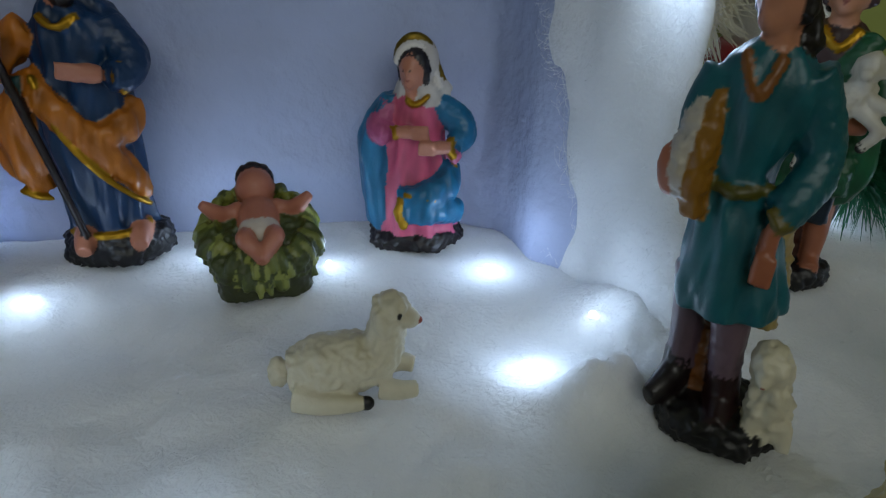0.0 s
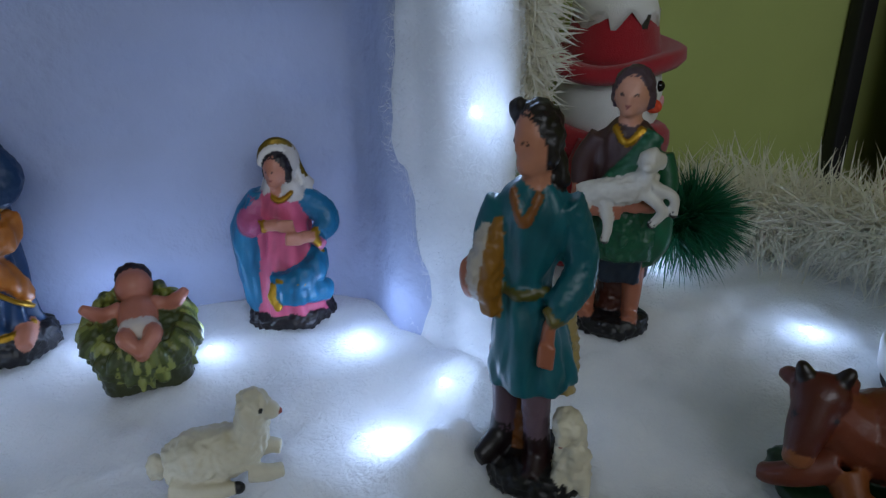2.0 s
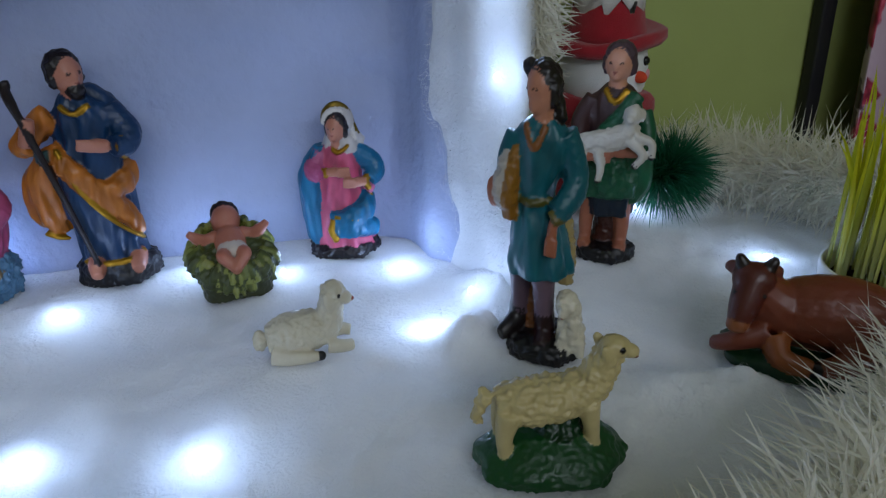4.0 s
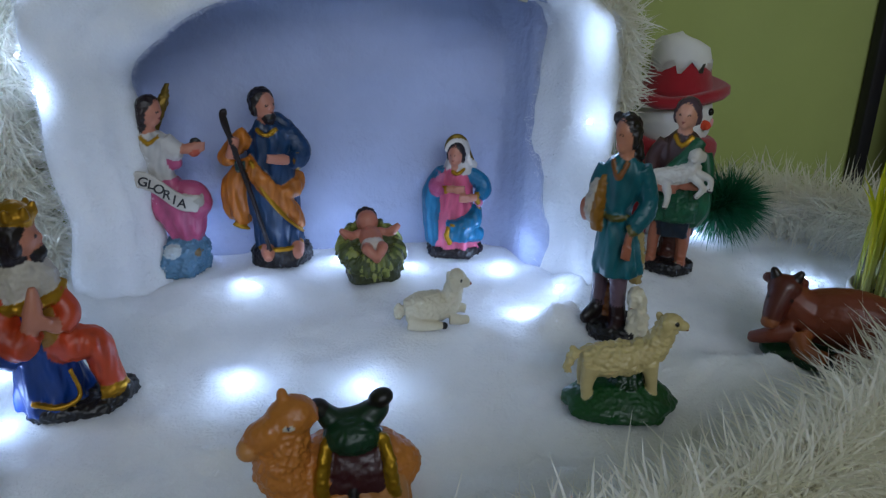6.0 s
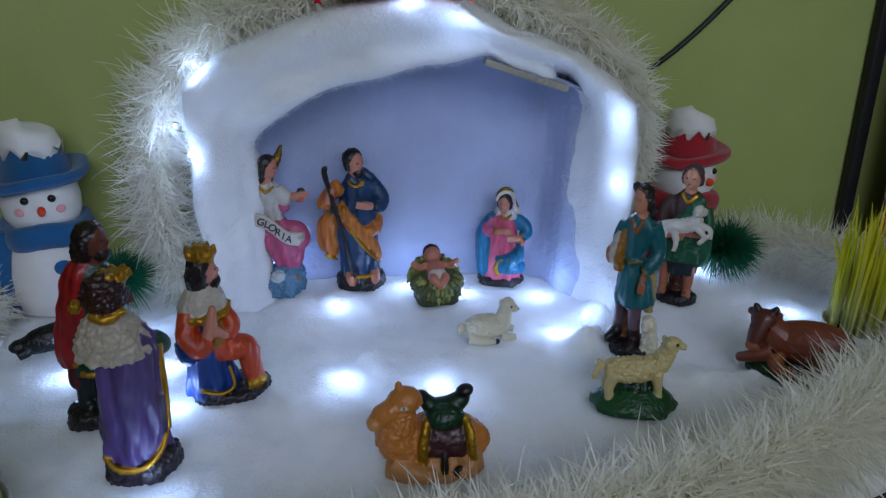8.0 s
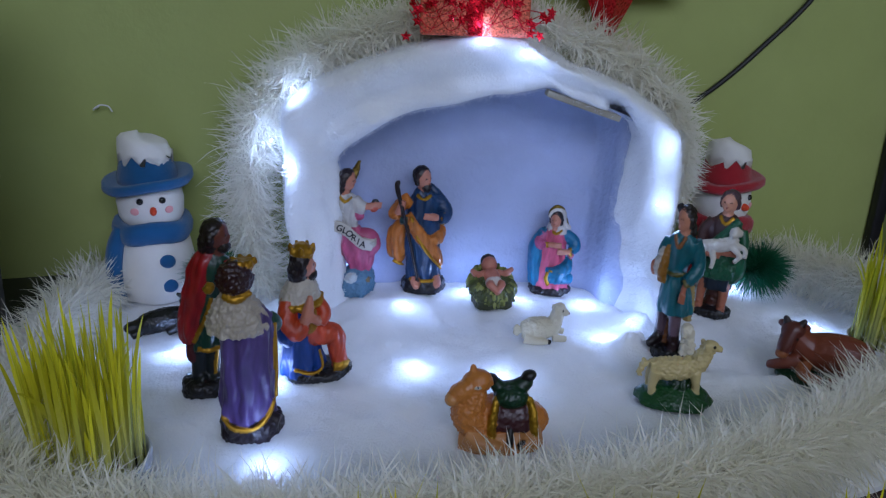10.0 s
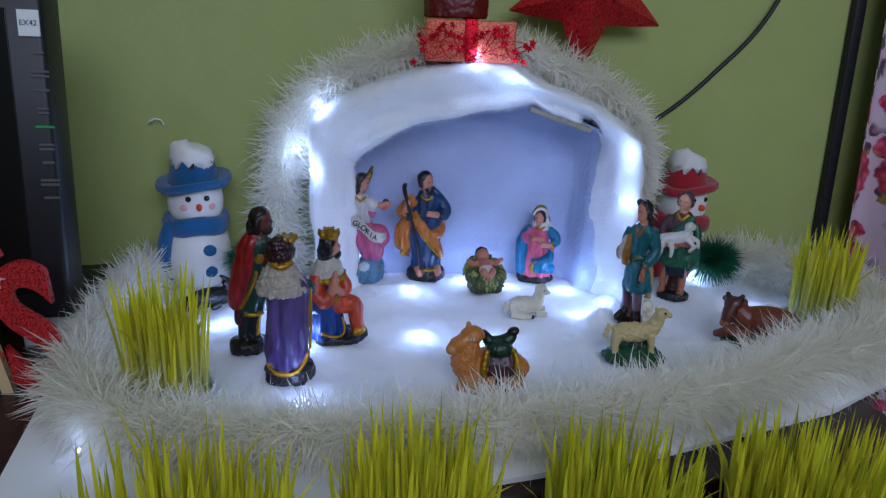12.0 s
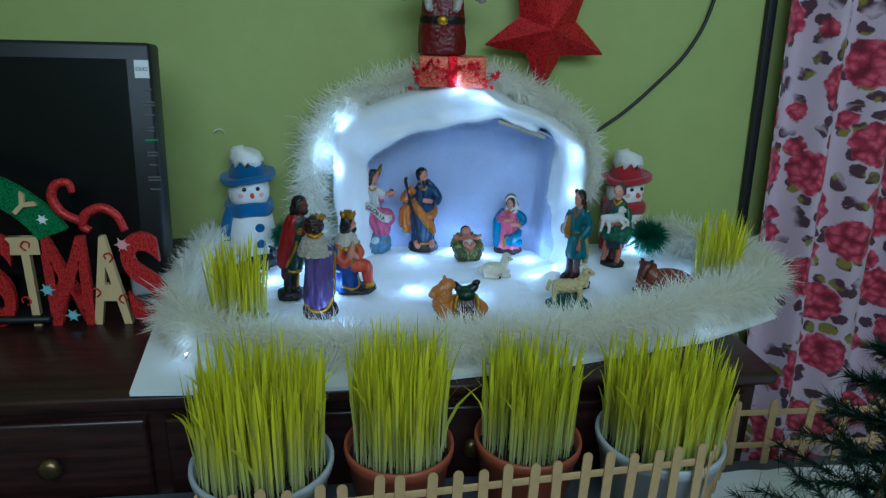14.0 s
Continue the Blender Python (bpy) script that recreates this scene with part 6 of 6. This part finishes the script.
def manger(at, turn):
    s = Sculpt()
    G1, G2 = "56602c", "6a7436"
    s.loft([(0, 0, 0.0, 2.1, 1.9), (0, 0, 0.9, 2.1, 1.9), (0, 0, 1.2, 2.2, 2.0)], "4a4f28", power=5.0, relief=0.08)
    s.loft([(0, 0.1, 0.9, 2.2, 2.1), (0, 0.3, 1.8, 2.4, 2.2), (0, 0.9, 2.5, 2.3, 1.5), (0, 1.5, 3.1, 2.0, 0.8)], G1, power=4.0, relief=0.15)
    rnd = random.Random(4)
    for i in range(270):
        w = rnd.random() * 2 * math.pi
        q = 0.8 + 0.25 * rnd.random()
        x, y = 2.5 * q * math.cos(w), 0.2 + 2.2 * q * math.sin(w)
        z = 1.6 + 0.55 * (y + 2.2) * 0.75 + rnd.uniform(-0.9, 0.25)
        s.limb([(x * 0.85, y * 0.85, z + 0.25, 0.17), (x * 1.02, y * 1.02, z, 0.18), (x * 1.12, y * 1.1, z - 0.5, 0.13)], rnd.choice((G1, G2, "9aa05a", "858c4a")), n=6)
    # child on the straw
    sk = "c68a74"
    s.limb([(0, -0.5, 2.6, 0.85), (0, 0.5, 2.95, 0.9), (0, 1.2, 3.2, 0.65)], sk)
    s.ball((0, -0.65, 2.65), (0.98, 0.7, 0.75), "d6cdc4", (15, 0, 0))
    s.ball((0, 1.65, 3.85), (0.88, 0.85, 0.88), sk)
    s.ball((0, 2.25, 4.05), (0.9, 0.62, 0.8), "33201d", relief=0.08)
    s.ball((0, 1.3, 4.4), (0.15, 0.16, 0.16), sk)
    for sx in (-1, 1):
        s.limb([(0.7 * sx, 0.9, 3.2, 0.4), (1.4 * sx, 0.7, 3.1, 0.36), (1.95 * sx, 0.5, 3.4, 0.34), (2.4 * sx, 0.4, 3.8, 0.22)], sk)
        s.limb([(0.5 * sx, -0.9, 2.6, 0.48), (0.62 * sx, -1.5, 2.75, 0.42), (0.15 * sx, -1.95, 2.35, 0.34), (-0.1 * sx, -2.3, 2.1, 0.28)], sk)
    s.cast("manger_figurine", pose(*at, 0.003, 0, 0, turn), "resin infant figurine lying on a green straw manger", "figurine", 0.085, "nativity figurines", 2, (0.98, 0.97, 1.02, 0))


def lying_lamb(at, turn):
    W = "d9d4bf"
    s = Sculpt()
    s.limb([(-2.0, 0, 1.0, 0.75), (-1.0, 0, 1.15, 1.05), (0.2, 0, 1.25, 1.0), (1.0, 0, 1.5, 0.85), (1.3, 0, 2.2, 0.68), (1.42, -0.05, 2.75, 0.6)], W, relief=0.09)
    s.ball((1.5, -0.1, 3.0), (0.68, 0.6, 0.66), W, relief=0.13)
    s.ball((2.0, -0.2, 2.85), (0.5, 0.38, 0.36), W, (0, 20, 0))
    s.ball((2.45, -0.27, 2.75), (0.12, 0.16, 0.1), "a34a32")
    s.ball((1.75, -0.62, 3.1), (0.1, 0.08, 0.1), "17120f")
    for sy in (-1, 1):
        s.ball((1.2, 0.6 * sy, 2.8), (0.26, 0.16, 0.52), W, (0, -15, 0))
    s.limb([(1.0, -0.6, 0.6, 0.4), (1.7, -0.7, 0.5, 0.33), (2.3, -0.6, 0.45, 0.28)], W)
    s.limb([(1.0, 0.5, 0.7, 0.4), (1.8, 0.5, 0.8, 0.33), (2.3, 0.4, 0.7, 0.28)], W)
    s.limb([(-1.8, -0.7, 0.6, 0.55), (-0.9, -1.0, 0.45, 0.4), (0.0, -1.0, 0.35, 0.3), (0.4, -0.95, 0.3, 0.25)], W)
    s.ball((0.55, -0.98, 0.3), (0.28, 0.22, 0.25), "15110f")
    s.ball((-2.4, 0.2, 0.9), (0.4, 0.35, 0.55), W, relief=0.09)
    s.cast("lamb_figurine", pose(*at, 0.003, 0, 0, turn), "small white resin lamb figurine lying on the snow", "figurine", 0.065, "nativity figurines", 2, (1, 1, 1.12, 0))


def standing_sheep(at, turn):
    W = "d2c596"
    s = Sculpt()
    s.loft([(0, 0, 0, 2.95, 2.0), (0, 0, 0.4, 2.9, 1.95), (0.1, 0.1, 0.9, 2.4, 1.6), (0.2, 0.3, 1.5, 1.6, 1.0)], "1c6030", 5, 0.06, 0.5, 0.05)
    s.limb([(0.3, 0.2, 1.0, 1.2), (0.4, 0.3, 2.2, 0.7)], "154826", relief=0.12)
    s.limb([(-2.1, 0, 2.9, 0.72), (-1.2, 0, 3.0, 0.95), (0.3, 0, 3.1, 0.95), (1.3, 0, 3.6, 0.8), (1.75, 0, 4.5, 0.62), (1.95, -0.05, 5.2, 0.55)], W, relief=0.14)
    s.ball((2.1, -0.1, 5.4), (0.58, 0.5, 0.5), W, relief=0.05)
    s.ball((2.6, -0.2, 5.25), (0.42, 0.32, 0.3), W, (0, 12, 0))
    s.ball((2.25, -0.55, 5.5), (0.11, 0.09, 0.11), "17120f")
    s.ball((2.85, -0.3, 5.05), (0.12, 0.18, 0.08), "8a4030")
    for sy in (-1, 1):
        s.ball((1.75, 0.5 * sy, 5.3), (0.22, 0.15, 0.45), W, (0, -25, 0))
        s.limb([(1.2, 0.5 * sy, 3.1, 0.45), (1.4, 0.55 * sy, 1.8, 0.3), (1.5, 0.55 * sy, 0.8, 0.28)], W)
        s.limb([(-1.7, 0.5 * sy, 3.0, 0.55), (-1.9, 0.55 * sy, 1.7, 0.34), (-1.8, 0.55 * sy, 0.7, 0.28)], W)
    s.limb([(-2.5, 0, 3.6, 0.3), (-2.8, 0, 2.8, 0.25), (-2.8, 0, 2.1, 0.2)], W, relief=0.14)
    s.cast("sheep_figurine", pose(*at, 0.003, 0, 0, turn), "cream resin sheep figurine standing on a green plinth", "figurine", 0.07, "nativity figurines", 2, (1.08, 1.05, 1.0, 0))


def camel(at, turn):
    C, C2 = "c98d48", "cd9c66"
    s = Sculpt()
    s.limb([(-1.6, -0.3, 1.6, 1.3), (-0.2, 0.2, 1.9, 1.7), (1.4, 0.4, 1.9, 1.65), (2.8, 0.3, 1.5, 1.25), (3.5, 0.2, 1.1, 0.8)], C, relief=0.08)
    s.limb([(0.6, 0.3, 2.4, 1.35), (0.8, 0.3, 3.8, 1.0), (0.8, 0.3, 4.4, 0.6)], C)
    s.limb([(-1.7, -0.4, 1.6, 1.3), (-2.35, -0.6, 2.6, 1.25), (-2.2, -0.5, 3.8, 1.15), (-1.9, -0.4, 4.7, 0.95)], C, relief=0.16)
    s.ball((-1.8, -0.4, 5.2), (1.15, 0.95, 0.9), C, (0, -15, 0), relief=0.04)
    s.ball((-2.8, -0.75, 4.6), (1.3, 0.8, 0.75), C, (0, -32, 0), relief=0.04)
    s.ball((-3.6, -1.0, 4.05), (0.55, 0.6, 0.5), C2)
    s.ball((-2.1, -0.25, 6.15), (0.25, 0.25, 0.4), C)
    s.limb([(-0.95, -0.5, 5.3, 0.35), (-0.75, -0.7, 5.0, 0.22)], C)
    s.ball((-1.8, -1.3, 5.2), (0.24, 0.12, 0.13), "d9d4cc")
    s.ball((-1.8, -1.4, 5.2), (0.1, 0.08, 0.1), "24365a")
    s.limb([(-2.3, -1.2, 1.2, 0.8), (-1.4, -1.8, 0.8, 0.7), (-0.3, -1.9, 0.55, 0.55), (0.2, -1.8, 0.5, 0.4)], C2)
    s.limb([(2.2, -0.7, 1.3, 1.0), (2.4, -1.4, 0.8, 0.75), (1.6, -1.8, 0.5, 0.5)], C2)
    s.limb([(-2.9, -0.5, 0.3, 0.8), (-1.2, -0.8, 0.3, 1.2), (1.5, -0.4, 0.3, 1.4), (3.2, 0, 0.3, 0.9)], C2)
    s.ball((1.75, -1.85, 0.75), (0.42, 0.25, 0.42), "17110f")
    s.limb([(0.75, -1.45, 1.9, 0.24), (0.75, -1.75, 1.2, 0.24), (0.75, -1.8, 0.6, 0.2)], "17110f")
    # blanket and saddle
    s.loft([(0.95, -0.2, 1.7, 1.6, 1.45), (0.95, -0.1, 2.6, 1.5, 1.35), (0.9, 0.1, 3.4, 1.2, 1.15), (0.9, 0.2, 3.9, 0.9, 0.9)], "4c1420", power=4.0, relief=0.04)
    for x in (-0.65, 2.5):
        s.limb([(x + 0.1, -1.5, 1.2, 0.28), (x, -1.45, 2.2, 0.3), (x * 0.9 + 0.1, -1.1, 3.3, 0.28), (x * 0.75 + 0.2, -0.5, 4.0, 0.25)], "b8972c", True, 0.06)
    s.limb([(-0.55, 0.2, 5.0, 0.42), (0.1, 0.2, 4.3, 0.62), (1.1, 0.25, 4.25, 0.7), (1.85, 0.3, 4.75, 0.6), (2.05, 0.3, 5.2, 0.42)], "12402c")
    s.ball((0.8, -0.3, 3.95), (1.3, 1.05, 0.85), "134a32", relief=0.06)
    s.ball((-0.65, 0.2, 5.05), (0.55, 0.5, 0.45), "191212", (0, 20, 0))
    s.ball((2.1, 0.3, 5.35), (0.6, 0.5, 0.42), "191212", (0, -20, 0))
    s.cast("camel_figurine", pose(*at, 0.003, 0, 0, turn), "tan resin camel figurine lying down with a green saddle", "figurine", 0.085, "nativity figurines")


def cow(at, turn):
    B, D = "8a4e36", "6b3526"
    s = Sculpt()
    s.loft([(0.4, 0, 0, 4.0, 2.4), (0.4, 0, 0.5, 3.9, 2.3), (0.4, 0.1, 0.9, 3.0, 1.7)], "184a2e", 5, 0.05, 0.5, 0.05)
    s.limb([(-1.6, 0, 2.2, 1.2), (-0.4, 0.1, 2.4, 1.55), (1.4, 0.1, 2.55, 1.7), (2.9, 0.1, 2.4, 1.55), (3.7, 0.1, 2.0, 0.95)], B, relief=0.03)
    s.limb([(-0.9, -0.1, 2.4, 1.35), (-1.7, -0.3, 2.9, 1.2), (-2.3, -0.5, 3.5, 0.95)], B)
    s.ball((-2.6, -0.7, 3.95), (1.0, 0.85, 0.8), D)
    s.limb([(-2.6, -0.75, 3.9, 0.86), (-2.85, -1.25, 3.1, 0.74), (-2.98, -1.6, 2.45, 0.6), (-3.0, -1.72, 2.2, 0.5)], D)
    s.ball((-3.05, -1.85, 2.25), (0.56, 0.42, 0.4), "a06a44")
    for sx in (-1, 1):
        s.ball((-2.78 + 0.62 * sx, -1.45, 3.55), (0.13, 0.1, 0.12), "1a0f0c")
        s.limb([(-2.6 + 0.55 * sx, -0.65, 4.5, 0.34), (-2.6 + 0.75 * sx, -0.62, 4.85, 0.26), (-2.6 + 0.8 * sx, -0.65, 5.05, 0.14)], "2c1613")
        s.limb([(-2.6 + 0.75 * sx, -0.4, 4.2, 0.26), (-2.6 + 1.0 * sx, -0.1, 4.2, 0.32), (-2.6 + 1.25 * sx, 0.2, 4.05, 0.15)], "7c4436")
    s.limb([(-1.7, -1.0, 1.7, 0.7), (-2.8, -1.4, 1.3, 0.5), (-3.6, -1.2, 0.9, 0.4), (-3.9, -0.9, 0.7, 0.35)], B)
    s.limb([(-1.2, -1.2, 1.4, 0.7), (-0.8, -1.9, 0.95, 0.5), (0.4, -2.0, 0.75, 0.42)], "a86a3a")
    s.limb([(2.6, -0.9, 1.5, 1.0), (1.8, -1.6, 0.95, 0.6), (0.9, -1.9, 0.75, 0.4)], B)
    s.ball((0.6, -2.0, 0.75), (0.4, 0.32, 0.32), "17100e")
    s.cast("ox_figurine", pose(*at, 0.003, 0, 0, turn), "brown resin ox figurine lying on a green plinth", "figurine", 0.095, "nativity figurines", 2, (1, 1, 1.14, 0))


def black_animal(at, turn):
    s = Sculpt()
    K = "0d0c0e"
    s.limb([(-2.3, 0, 0.9, 0.7), (-1.4, 0, 1.1, 1.05), (0.2, 0, 1.3, 1.15), (1.8, 0, 1.3, 1.05), (2.8, 0.1, 1.4, 0.8)], K, relief=0.08)
    s.limb([(-2.1, -0.6, 0.7, 0.45), (-2.9, -0.8, 0.5, 0.4)], K)
    s.ball((-2.7, 0, 1.0), (0.75, 0.65, 0.6), K, relief=0.05)
    s.limb([(2.4, 0, 1.8, 0.6), (2.3, -0.1, 2.8, 0.55), (2.0, -0.2, 3.2, 0.5)], K)
    s.limb([(2.1, -0.2, 3.4, 0.3), (1.5, -0.3, 3.9, 0.16)], K)
    s.limb([(1.2, -0.9, 0.7, 0.5), (0.2, -1.2, 0.4, 0.35)], K)
    s.cast("donkey_figurine", pose(*at, 0.003, 0, 0, turn), "glossy black resin animal figurine lying beside the blue snowman", "figurine", 0.1, "nativity figurines")


angel((-0.093, 0.428), 7)
joseph((-0.013, 0.433), 1)
mary((0.134, 0.417), -9)
manger((0.059, 0.387), 3)
lying_lamb((0.089, 0.297), -5)
shepherd((0.206, 0.257), -34)
boy((0.295, 0.344), -39)
standing_sheep((0.171, 0.183), -14)
camel((0.009, 0.145), -7)
cow((0.319, 0.202), -40)
red_king((-0.219, 0.237), 11)
purple_king((-0.176, 0.175), 8)
kneeling_king((-0.131, 0.254), 13)
black_animal((-0.275, 0.345), 20)
